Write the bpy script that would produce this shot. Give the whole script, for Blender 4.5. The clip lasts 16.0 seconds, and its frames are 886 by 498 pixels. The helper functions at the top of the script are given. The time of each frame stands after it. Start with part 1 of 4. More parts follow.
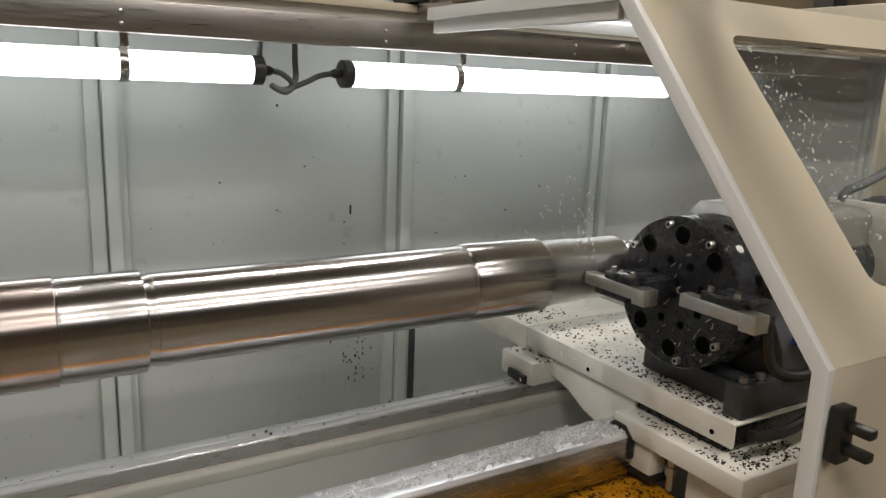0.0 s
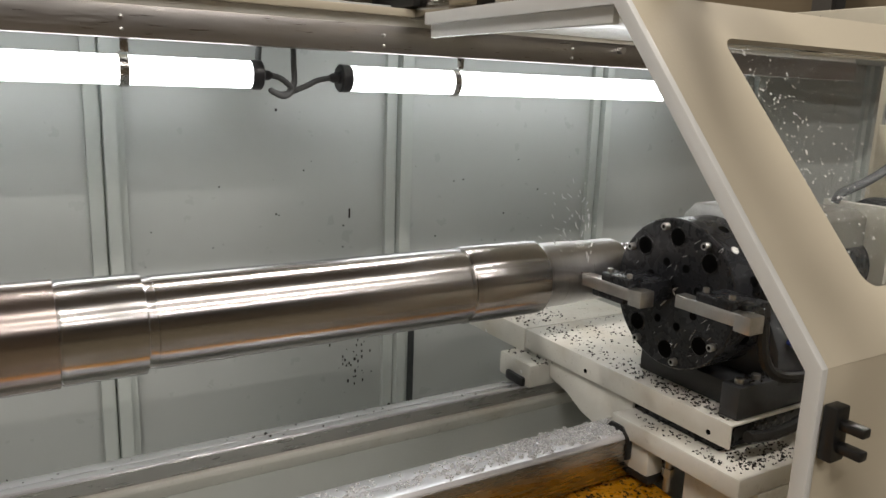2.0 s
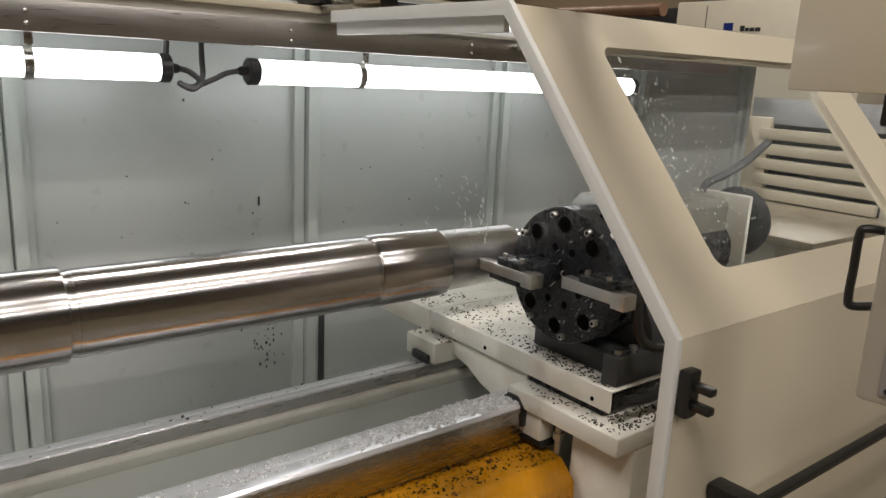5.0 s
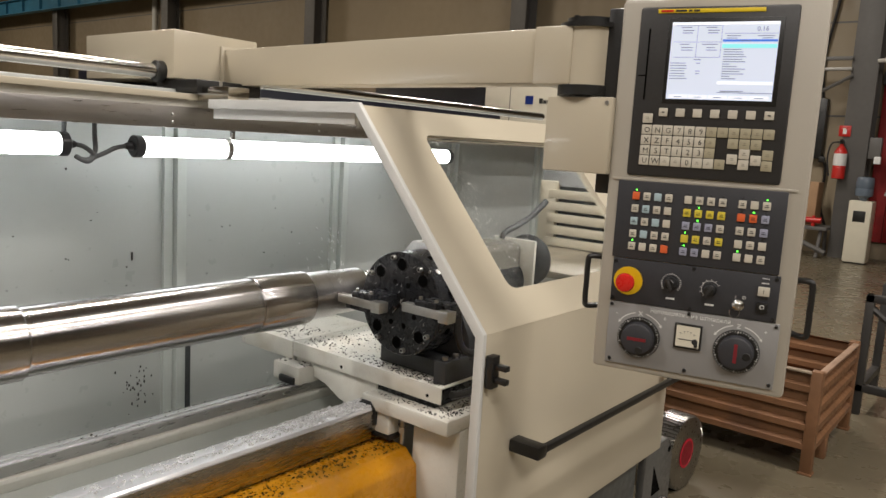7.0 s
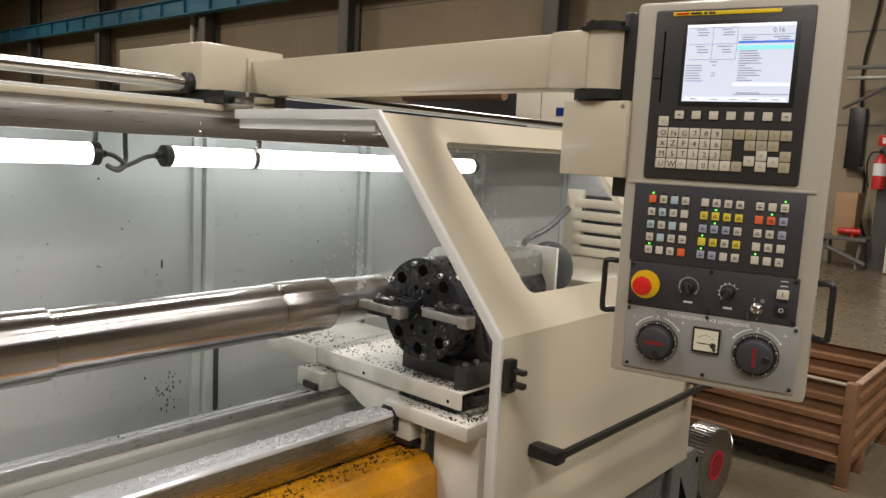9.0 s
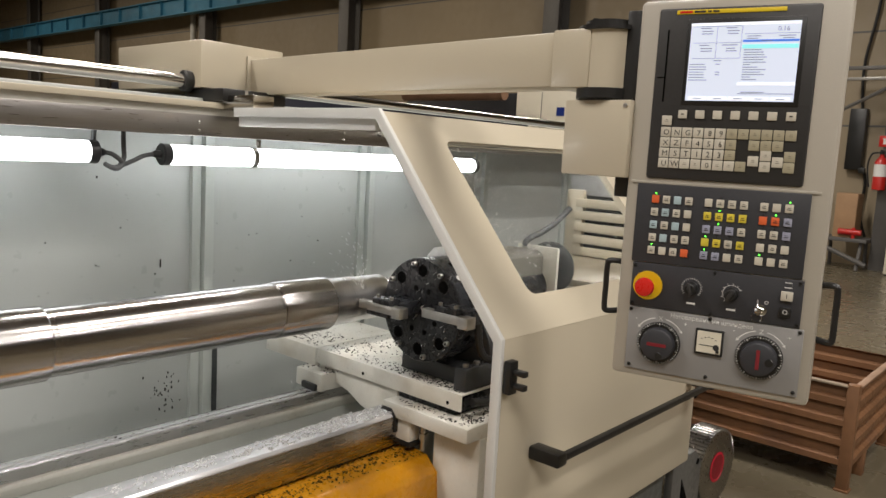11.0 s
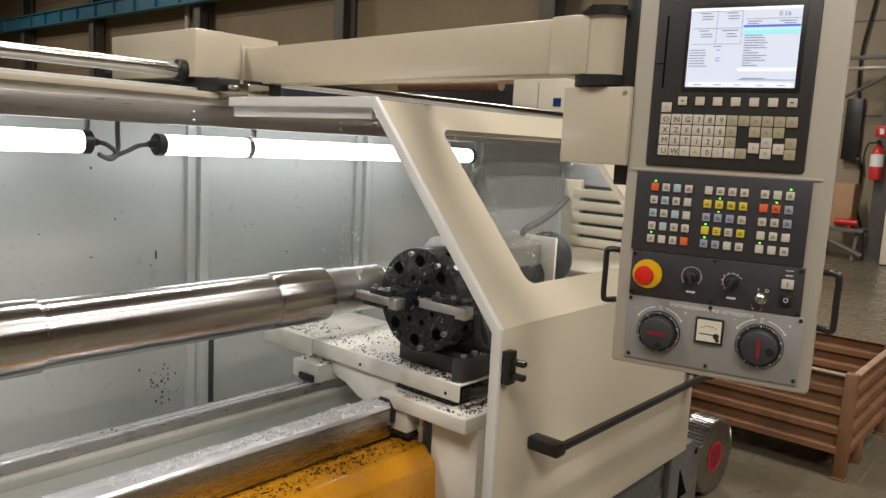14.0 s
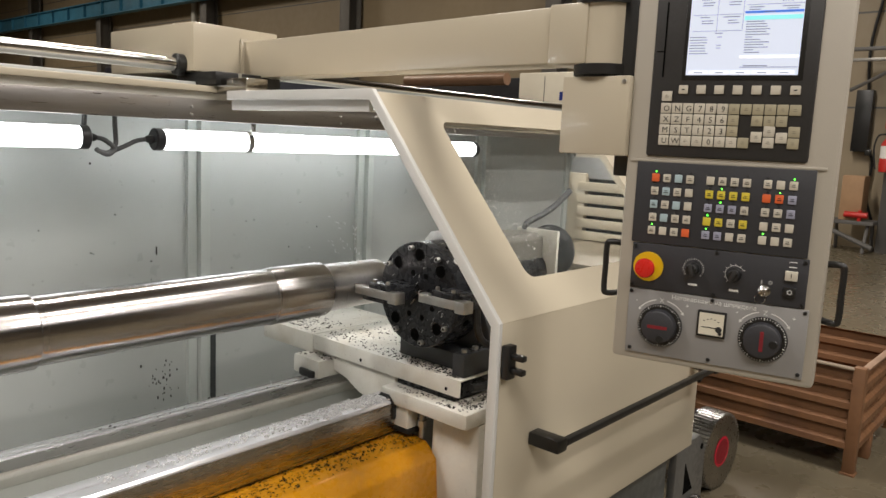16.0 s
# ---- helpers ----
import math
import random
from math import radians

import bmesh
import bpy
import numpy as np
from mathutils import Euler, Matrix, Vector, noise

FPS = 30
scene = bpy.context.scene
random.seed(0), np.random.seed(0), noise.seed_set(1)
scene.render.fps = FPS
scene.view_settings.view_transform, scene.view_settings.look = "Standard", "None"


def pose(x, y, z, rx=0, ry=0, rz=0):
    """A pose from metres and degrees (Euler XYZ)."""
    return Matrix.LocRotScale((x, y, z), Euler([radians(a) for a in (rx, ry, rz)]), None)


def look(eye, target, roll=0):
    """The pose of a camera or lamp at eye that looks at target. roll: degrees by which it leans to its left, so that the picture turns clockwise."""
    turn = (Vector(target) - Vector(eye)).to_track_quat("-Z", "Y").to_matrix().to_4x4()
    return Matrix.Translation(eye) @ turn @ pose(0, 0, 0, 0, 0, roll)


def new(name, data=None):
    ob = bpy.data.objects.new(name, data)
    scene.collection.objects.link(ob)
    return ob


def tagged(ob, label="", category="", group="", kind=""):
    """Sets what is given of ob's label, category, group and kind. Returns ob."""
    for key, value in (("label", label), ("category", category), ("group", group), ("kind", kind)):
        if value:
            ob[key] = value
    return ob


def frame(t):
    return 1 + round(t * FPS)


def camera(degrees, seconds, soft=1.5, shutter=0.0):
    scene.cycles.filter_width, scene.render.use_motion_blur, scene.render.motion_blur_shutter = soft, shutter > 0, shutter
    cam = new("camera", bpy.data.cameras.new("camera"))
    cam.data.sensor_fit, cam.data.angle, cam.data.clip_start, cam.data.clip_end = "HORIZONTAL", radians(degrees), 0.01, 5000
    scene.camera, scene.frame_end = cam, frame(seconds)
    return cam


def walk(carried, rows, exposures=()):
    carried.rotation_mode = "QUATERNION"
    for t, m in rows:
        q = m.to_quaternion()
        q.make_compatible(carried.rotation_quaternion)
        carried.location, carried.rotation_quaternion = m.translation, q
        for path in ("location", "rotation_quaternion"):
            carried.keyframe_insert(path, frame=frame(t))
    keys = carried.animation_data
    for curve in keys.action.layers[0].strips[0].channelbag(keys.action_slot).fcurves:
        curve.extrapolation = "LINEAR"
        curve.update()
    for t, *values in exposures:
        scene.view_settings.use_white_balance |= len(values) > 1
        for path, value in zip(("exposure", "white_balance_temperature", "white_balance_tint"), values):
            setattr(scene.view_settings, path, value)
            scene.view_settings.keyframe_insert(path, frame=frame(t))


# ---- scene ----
cam = camera(61.1, 16.0)
PATH = [
    (0, (0.066, 0.017, 1.48), (1.077, 1.689, 1.052), 2.2),
    (0.5, (0.065, 0.014, 1.479), (1.077, 1.686, 1.055), 2.2),
    (1, (0.068, 0.009, 1.48), (1.076, 1.684, 1.058), 2.1),
    (1.5, (0.065, 0.009, 1.479), (1.076, 1.683, 1.06), 2.1),
    (2, (0.064, 0.005, 1.479), (1.076, 1.679, 1.062), 2.0),
    (2.5, (0.072, 0.001, 1.482), (1.084, 1.674, 1.062), 1.9),
    (3, (0.08, 0.001, 1.482), (1.093, 1.673, 1.061), 1.8),
    (3.2, (0.082, 0.001, 1.481), (1.096, 1.673, 1.06), 1.8),
    (5.3, (-0.038, -0.138, 1.541), (1.272, 1.3, 1.076), 3.3),
    (5.5, (-0.115, -0.175, 1.556), (1.296, 1.17, 1.109), 3.3),
    (6, (-0.242, -0.244, 1.578), (1.306, 0.962, 1.189), 3.6),
    (6.5, (-0.346, -0.342, 1.574), (1.21, 0.87, 1.243), 3.8),
    (7, (-0.404, -0.423, 1.57), (1.145, 0.81, 1.287), 3.4),
    (7.5, (-0.403, -0.444, 1.566), (1.134, 0.81, 1.305), 3.0),
    (8, (-0.393, -0.448, 1.555), (1.129, 0.824, 1.306), 3.0),
    (8.5, (-0.392, -0.463, 1.553), (1.113, 0.829, 1.303), 3.0),
    (9, (-0.391, -0.462, 1.552), (1.103, 0.843, 1.3), 3.0),
    (11.5, (-0.379, -0.449, 1.55), (1.116, 0.855, 1.296), 3.2),
    (12, (-0.379, -0.45, 1.548), (1.117, 0.853, 1.292), 3.2),
    (12.5, (-0.382, -0.447, 1.548), (1.118, 0.851, 1.29), 3.2),
    (13, (-0.381, -0.444, 1.549), (1.119, 0.851, 1.284), 3.1),
    (13.5, (-0.373, -0.443, 1.545), (1.126, 0.854, 1.276), 3.0),
    (14, (-0.371, -0.439, 1.543), (1.128, 0.856, 1.269), 3.0),
    (14.5, (-0.362, -0.44, 1.543), (1.135, 0.857, 1.262), 2.9),
    (15, (-0.35, -0.443, 1.541), (1.141, 0.859, 1.257), 2.7),
    (15.5, (-0.34, -0.443, 1.539), (1.146, 0.864, 1.253), 2.6),
    (16, (-0.337, -0.441, 1.536), (1.147, 0.869, 1.249), 2.6),
]
walk(cam, [(t, look(eye, target, roll)) for t, eye, target, roll in PATH],
     exposures=[(0.0, 0.0), (3.2, 0.0), (5.3, 0.03), (6.0, 0.16), (7.0, 0.34), (16.0, 0.38)])

# ---- light ----
world = bpy.data.worlds.new("hall_air")
world.use_nodes = True
world.node_tree.nodes["Background"].inputs[0].default_value = (0.60, 0.52, 0.40, 1)
world.node_tree.nodes["Background"].inputs[1].default_value = 0.10
scene.world = world


def area(name, at, size, power, colour):
    d = bpy.data.lights.new(name, "AREA")
    d.shape, d.size, d.size_y, d.energy, d.color = "RECTANGLE", size[0], size[1], power, colour
    ob = new(name, d)
    ob.location = at
    return ob


for hx in (-3.0, 2.5):
    for hy in (-1.6, -4.0, -6.6):
        area("hall_lamp", (hx, hy, 6.4), (2.4, 0.14), 132, (1.0, 0.935, 0.87))
    area("hall_lamp", (hx, 3.6, 6.4), (2.4, 0.2), 190, (1.0, 0.935, 0.87))
area("hall_lamp", (8.5, 3.6, 6.4), (2.4, 0.2), 250, (1.0, 0.93, 0.84))
for hy in (13.0, 24.0, 35.0):
    area("hall_lamp", (7.0, hy, 8.0), (3.0, 1.0), 390, (1.0, 0.88, 0.72))


# ---- materials ----
def mat(name, colour, rough=0.5, metal=0.0, var=0.12, scale=6.0, bump=0.0, bump_scale=60.0, spec=0.5, stain=None, stain_amount=0.35, stain_scale=2.2, stretch=None, coat=0.0, rnd=0.0, turned=0.0, even=False):
    """A painted, metal or plastic surface: fine grain, broad blotches, a stain colour and fine relief."""
    m = bpy.data.materials.new(name)
    m.use_nodes = True
    nt = m.node_tree
    b = nt.nodes["Principled BSDF"]
    b.inputs["Metallic"].default_value = metal
    b.inputs["Specular IOR Level"].default_value = spec
    b.inputs["Coat Weight"].default_value = coat
    tc = nt.nodes.new("ShaderNodeTexCoord")
    mp = nt.nodes.new("ShaderNodeMapping")
    nt.links.new(tc.outputs["Object"], mp.inputs["Vector"])
    if stretch:
        mp.inputs["Scale"].default_value = stretch
    def noise_tex(sc, detail=4.0):
        n = nt.nodes.new("ShaderNodeTexNoise")
        n.inputs["Scale"].default_value, n.inputs["Detail"].default_value = sc, detail
        nt.links.new(mp.outputs["Vector"], n.inputs["Vector"])
        return n
    fine, broad = noise_tex(scale * 9), noise_tex(scale, 3.0)
    def mix(fac, a, c, blend="MIX"):
        n = nt.nodes.new("ShaderNodeMix")
        n.data_type, n.blend_type = "RGBA", blend
        for sock, v in ((n.inputs[0], fac), (n.inputs[6], a), (n.inputs[7], c)):
            if hasattr(v, "links"):
                nt.links.new(v, sock)
            else:
                sock.default_value = v
        return n.outputs[2]
    def ramp(src, lo, hi, p0=0.3, p1=0.7):
        n = nt.nodes.new("ShaderNodeMapRange")
        n.inputs[1].default_value, n.inputs[2].default_value, n.inputs[3].default_value, n.inputs[4].default_value = p0, p1, lo, hi
        nt.links.new(src, n.inputs[0])
        return n.outputs[0]
    dark = tuple(c * (1 - var) for c in colour) + (1,)
    light = tuple(min(1, c * (1 + var * 0.6)) for c in colour) + (1,)
    col = mix(ramp(broad.outputs[0], 0, 1), dark, light)
    col = mix(ramp(fine.outputs[0], 0, 0.35), col, tuple(c * (1 - var * 0.9) for c in colour) + (1,))
    if stain:
        sn = noise_tex(stain_scale, 6.0)
        col = mix(ramp(sn.outputs[0], 0, stain_amount, 0.52, 0.72), col, tuple(stain) + (1,))
    if rnd:
        oi = nt.nodes.new("ShaderNodeObjectInfo")
        col = mix(ramp(oi.outputs["Random"], 0, rnd, 0, 1), col, tuple(c * 0.45 for c in colour) + (1,))
    if turned:
        tn = nt.nodes.new("ShaderNodeTangent")
        tn.direction_type, tn.axis = "RADIAL", "X"
        b.inputs["Anisotropic"].default_value, b.inputs["Anisotropic Rotation"].default_value = turned, 0.25
        nt.links.new(tn.outputs[0], b.inputs["Tangent"])
    nt.links.new(col, b.inputs["Base Color"])
    if turned or even:
        b.inputs["Roughness"].default_value = rough
    else:
        nt.links.new(ramp(fine.outputs[0], max(0.02, rough * 0.8), min(1, rough * 1.25)), b.inputs["Roughness"])
    if bump:
        bn = noise_tex(bump_scale, 5.0)
        bp = nt.nodes.new("ShaderNodeBump")
        bp.inputs["Strength"].default_value, bp.inputs["Distance"].default_value = bump, 0.002
        nt.links.new(bn.outputs[0], bp.inputs["Height"])
        nt.links.new(bp.outputs[0], b.inputs["Normal"])
    return m


def glow(name, colour, strength):
    m = bpy.data.materials.new(name)
    m.use_nodes = True
    b = m.node_tree.nodes["Principled BSDF"]
    b.inputs["Base Color"].default_value = (*colour, 1)
    b.inputs["Emission Color"].default_value = (*colour, 1)
    b.inputs["Emission Strength"].default_value = strength
    b.inputs["Roughness"].default_value = 0.4
    return m


CREAM = mat("cream_paint", (0.545, 0.488, 0.378), 0.30, var=0.03, scale=0.8, bump=0.10, bump_scale=180, coat=0.2, even=True)
CREAM_DIRTY = mat("cream_paint_oily", (0.70, 0.685, 0.625), 0.32, var=0.10, scale=7, bump=0.12, bump_scale=120, stain=(0.38, 0.31, 0.20), stain_amount=0.4, stain_scale=6)
GREYPAINT = mat("grey_green_paint", (0.46, 0.48, 0.465), 0.33, var=0.05, scale=2.0, bump=0.08, bump_scale=140, stain=(0.38, 0.395, 0.385), stain_amount=0.3, stain_scale=1.5)
POSTPAINT = mat("pale_grey_paint", (0.47, 0.50, 0.475), 0.4, var=0.06, scale=4)
BEDPAINT = mat("pale_bed_paint", (0.47, 0.485, 0.455), 0.35, var=0.07, scale=3, bump=0.08, bump_scale=120, stain=(0.42, 0.40, 0.34), stain_amount=0.4, stain_scale=3)
DARKJOINT = mat("dark_joint", (0.05, 0.055, 0.055), 0.7, var=0.2)
STEEL = mat("turned_steel", (0.50, 0.485, 0.48), 0.23, 1.0, var=0.05, scale=2, stretch=(9, 0.1, 0.1), turned=0.8)
STEEL_RAW = mat("blued_steel", (0.49, 0.425, 0.40), 0.26, 1.0, var=0.08, scale=2, stretch=(5, 0.1, 0.1), turned=0.8)
STEEL_CUT = mat("fresh_cut_steel", (0.60, 0.59, 0.59), 0.34, 1.0, var=0.08, scale=3, stretch=(14, 0.1, 0.1))
GROUND = mat("ground_rail_steel", (0.76, 0.76, 0.79), 0.20, 0.6, var=0.07, scale=2, stretch=(0.5, 3, 3), stain=(0.60, 0.59, 0.58), stain_amount=0.3, stain_scale=3, bump=0.03, bump_scale=40, coat=0.4)
# dim copy of the rail steel: dark reflections of upright faces put into colour
RAILSIDE = mat("dim_side_steel", (0.46, 0.44, 0.41), 0.26, 1.0, var=0.25, scale=3, stretch=(0.6, 5, 5), stain=(0.20, 0.18, 0.15), stain_amount=0.5, stain_scale=6)
# lighter copy of RAILSIDE, toned for the brighter light on the far face
FARSIDE = mat("wet_lit_side_steel", (0.50, 0.49, 0.475), 0.30, 0.85, var=0.15, scale=3, stretch=(0.6, 5, 5), stain=(0.45, 0.42, 0.36), stain_amount=0.4, stain_scale=6)
BEAMSTEEL = mat("brushed_stainless", (0.42, 0.40, 0.385), 0.34, 1.0, var=0.12, scale=4, stretch=(0.5, 8, 8), stain=(0.33, 0.30, 0.26), stain_amount=0.4, stain_scale=5)
CHROME = mat("polished_rod_steel", (0.50, 0.485, 0.46), 0.16, 1.0, var=0.06)
TOOLSTEEL = mat("tool_steel", (0.56, 0.55, 0.53), 0.38, 1.0, var=0.2, scale=20, bump=0.15)
BLACKOX = mat("black_oxide", (0.018, 0.019, 0.022), 0.27, 0.0, var=0.12, scale=5, spec=0.4)
BLACKPL = mat("black_plastic", (0.012, 0.012, 0.012), 0.38, var=0.15, scale=20, bump=0.1, bump_scale=300)
# flat black that paints the shade inside holes, slots and cut-outs
HOLESHADE = mat("opening_shade_black", (0.002, 0.002, 0.002), 0.9, var=0.1, spec=0.05)
RUBBER = mat("grey_hose", (0.10, 0.105, 0.11), 0.5, var=0.2, scale=40)
YELLOW = mat("orange_yellow_paint", (0.66, 0.29, 0.010), 0.28, var=0.10, scale=5, stain=(0.42, 0.19, 0.01), stain_amount=0.4, stain_scale=5, bump=0.12)
CHIP = mat("steel_chip", (0.05, 0.045, 0.04), 0.35, 0.7, var=0.4, scale=90)
CHIPLIGHT = mat("bright_chip", (0.80, 0.80, 0.80), 0.25, 0.35, var=0.2, scale=90)
LAMP = glow("lamp_tube_light", (0.97, 0.99, 1.0), 5.9)
WHITEPR = mat("white_print", (0.72, 0.72, 0.70), 0.5, var=0.04)
REDPR = mat("dark_red_print", (0.20, 0.012, 0.02), 0.5, var=0.1)

# ---- building blocks ----
def thing(name, label, category, at=(0, 0, 0), group="", kind="", turn=0.0):
    ob = new(name)
    ob.empty_display_size = 0.05
    ob.matrix_basis = pose(*at, 0, 0, turn)
    return tagged(ob, label, category, group, kind)


def part(name, bm, material, parent=None, label="", smooth=True):
    me = bpy.data.meshes.new(name)
    bmesh.ops.recalc_face_normals(bm, faces=bm.faces[:])
    bm.to_mesh(me)
    bm.free()
    me.materials.append(material)
    if smooth:
        me.shade_smooth()
        me.set_sharp_from_angle(angle=radians(32))
    ob = new(name, me)
    if parent:
        ob.parent = parent
    if label:
        tagged(ob, label)
    return ob


def box(x0, y0, z0, x1, y1, z1, bevel=0.003, bm=None, m=None):
    bm = bm or bmesh.new()
    r = bmesh.ops.create_cube(bm, size=1)
    vs = r["verts"]
    bmesh.ops.scale(bm, vec=(abs(x1 - x0), abs(y1 - y0), abs(z1 - z0)), verts=vs)
    bmesh.ops.translate(bm, vec=((x0 + x1) / 2, (y0 + y1) / 2, (z0 + z1) / 2), verts=vs)
    if bevel:
        es = list({e for v in vs for e in v.link_edges})
        got = bmesh.ops.bevel(bm, geom=es, offset=bevel, segments=2, affect="EDGES", profile=0.5)
        vs = list({v for f in got["faces"] for v in f.verts} | {v for v in vs if v.is_valid})
    if m:
        bmesh.ops.transform(bm, matrix=m, verts=vs)
    return bm


def prism(points, axis, a0, a1, bevel=0.003, bm=None):
    """A closed outline in the two other axes, drawn out from a0 to a1 along an axis."""
    bm = bm or bmesh.new()
    def at(p, a):
        return {"x": (a, p[0], p[1]), "y": (p[0], a, p[1]), "z": (p[0], p[1], a)}[axis]
    lo = [bm.verts.new(at(p, a0)) for p in points]
    hi = [bm.verts.new(at(p, a1)) for p in points]
    n = len(points)
    fs = [bm.faces.new(lo[::-1]), bm.faces.new(hi)]
    for i in range(n):
        fs.append(bm.faces.new((lo[i], lo[(i + 1) % n], hi[(i + 1) % n], hi[i])))
    bmesh.ops.recalc_face_normals(bm, faces=fs)
    if bevel:
        es = list({e for f in fs for e in f.edges})
        bmesh.ops.bevel(bm, geom=es, offset=bevel, segments=2, affect="EDGES", profile=0.5)
    return bm


def lathe(profile, axis="x", segs=64, bm=None, origin=(0, 0, 0), caps=True):
    """A body of revolution; profile rows are (distance along the axis, radius)."""
    bm = bm or bmesh.new()
    rings = []
    for a, r in profile:
        ring = []
        for i in range(segs):
            u = 2 * math.pi * i / segs
            c, s = r * math.cos(u), r * math.sin(u)
            p = {"x": (a, c, s), "y": (c, a, s), "z": (c, s, a)}[axis]
            ring.append(bm.verts.new((p[0] + origin[0], p[1] + origin[1], p[2] + origin[2])))
        rings.append(ring)
    for p, q in zip(rings, rings[1:]):
        for i in range(segs):
            bm.faces.new((p[i], p[(i + 1) % segs], q[(i + 1) % segs], q[i]))
    if caps:
        bm.faces.new(rings[0][::-1])
        bm.faces.new(rings[-1])
    return bm


def rod(a, b, r, segs=16, bm=None):
    """A round bar from a to b."""
    bm = bm or bmesh.new()
    a, b = Vector(a), Vector(b)
    m = Matrix.Translation((a + b) / 2) @ (b - a).to_track_quat("Z", "Y").to_matrix().to_4x4()
    bmesh.ops.create_cone(bm, cap_ends=True, segments=segs, radius1=r, radius2=r, depth=(b - a).length, matrix=m)
    return bm


def tube(points, r, segs=10, steps=8, bm=None, ribs=0.0):
    """A bent hose through the points."""
    bm = bm or bmesh.new()
    ps = [Vector(p) for p in points]
    path = []
    for i in range(len(ps) - 1):
        p0, p1, p2, p3 = ps[max(i - 1, 0)], ps[i], ps[i + 1], ps[min(i + 2, len(ps) - 1)]
        for k in range(steps):
            t = k / steps
            path.append(0.5 * ((2 * p1) + (p2 - p0) * t + (2 * p0 - 5 * p1 + 4 * p2 - p3) * t * t + (3 * p1 - p0 - 3 * p2 + p3) * t ** 3))
    path.append(ps[-1])
    up, rings = Vector((0.13, 0.21, 0.97)), []
    for i, p in enumerate(path):
        d = (path[min(i + 1, len(path) - 1)] - path[max(i - 1, 0)]).normalized()
        side = d.cross(up).normalized()
        up = side.cross(d).normalized()
        rr = r * (1 + (ribs if i % 2 else 0))
        rings.append([bm.verts.new(p + side * (rr * math.cos(2 * math.pi * k / segs)) + up * (rr * math.sin(2 * math.pi * k / segs))) for k in range(segs)])
    for a, b in zip(rings, rings[1:]):
        for k in range(segs):
            bm.faces.new((a[k], a[(k + 1) % segs], b[(k + 1) % segs], b[k]))
    bm.faces.new(rings[0][::-1])
    bm.faces.new(rings[-1])
    return bm


def words(text, size, material, parent, m, name="writing", label=""):
    """Printed words as thin raised letters; m places them (x along the line, y up)."""
    cu = bpy.data.curves.new(name, "FONT")
    cu.body, cu.size, cu.align_x, cu.align_y, cu.extrude, cu.resolution_u = text, size, "CENTER", "CENTER", 0.0003, 2
    tmp = bpy.data.objects.new(name, cu)
    scene.collection.objects.link(tmp)
    bpy.context.view_layer.update()
    me = bpy.data.meshes.new_from_object(tmp.evaluated_get(bpy.context.evaluated_depsgraph_get()))
    bpy.data.objects.remove(tmp)
    me.materials.clear()
    me.materials.append(material)
    ob = new(name, me)
    ob.parent, ob.matrix_local = parent, m
    if label:
        tagged(ob, label)
    return ob

# ---- hall: floor, walls, roof ----
FLOORM = mat("worn_concrete", (0.135, 0.113, 0.074), 0.28, var=0.22, scale=0.7, stain=(0.15, 0.13, 0.10), stain_amount=0.6, stain_scale=1.1, bump=0.1, bump_scale=14)
WALLM = mat("beige_wall_panel", (0.28, 0.225, 0.15), 0.55, var=0.08, scale=0.6)
COLM = mat("grey_column_paint", (0.11, 0.105, 0.10), 0.5, var=0.12, scale=1.5)
BLUEM = mat("blue_crane_paint", (0.05, 0.22, 0.36), 0.5, var=0.2, scale=2)
part("floor", box(-8, -16, -0.2, 17, 46, 0.0, 0), FLOORM)
tagged(bpy.data.objects["floor"], "smooth worn concrete hall floor with dark stains", "floor", kind="structure")
for nm, b in (("wall_north", (-8, 46.0, 0, 14.5, 46.2, 9)), ("wall_east", (14.3, -16, 0, 14.5, 46.0, 9)), ("wall_west", (-8.2, -16, 0, -8, 46.2, 9)), ("wall_south", (-8, -16.2, 0, 14.5, -16, 9))):
    tagged(part(nm, box(*b, 0), WALLM), "beige sheet-clad hall wall", "wall", kind="structure")
for z in (2.4, 4.0, 5.4, 7.0):
    part("panel_joint", box(14.292, -16, z, 14.299, 46, z + 0.03, 0), COLM, bpy.data.objects["wall_east"])
tagged(part("ceiling", box(-8, -16, 9.0, 14.5, 46.2, 9.2, 0), WALLM), "pale hall roof underside", "ceiling", kind="structure")

# ---- lathe enclosure: back panels, posts, beam ----
back = thing("enclosure_back", "grey-green painted sheet panels behind the lathe, speckled with chips", "machine panel")
PX = (-2.31, -1.435, -0.558, 0.317, 1.199, 2.066, 2.94, 3.84)
for i, x in enumerate(PX[:-1]):
    part("panel", box(x + 0.048, 2.21, 0.18, PX[i + 1] - 0.036, 2.225, 1.66, 0.002), GREYPAINT, back)
for x in PX:
    part("post", prism([(x - 0.040, 2.235), (x - 0.040, 2.190), (x - 0.004, 2.190), (x - 0.003, 2.203), (x + 0.001, 2.203), (x + 0.002, 2.168), (x + 0.034, 2.168), (x + 0.036, 2.192), (x + 0.056, 2.192), (x + 0.056, 2.235)], "z", 0.18, 1.66, 0), POSTPAINT, back, smooth=False)
part("backing", box(-2.4, 2.236, 0.18, 3.9, 2.245, 1.66, 0), DARKJOINT, back)
# dark strip laid on the whole panel, painting the shade of a gap
part("open_gap", box(1.257, 2.2055, 0.30, 1.288, 2.2095, 0.83, 0), DARKJOINT, back)
part("drip_tray", box(-2.4, 1.51, 0.14, 3.9, 2.23, 0.18, 0.004), BEDPAINT, back)
part("top_cap", box(-2.4, 1.86, 1.66, 3.9, 2.26, 1.69, 0.004), GREYPAINT, back)

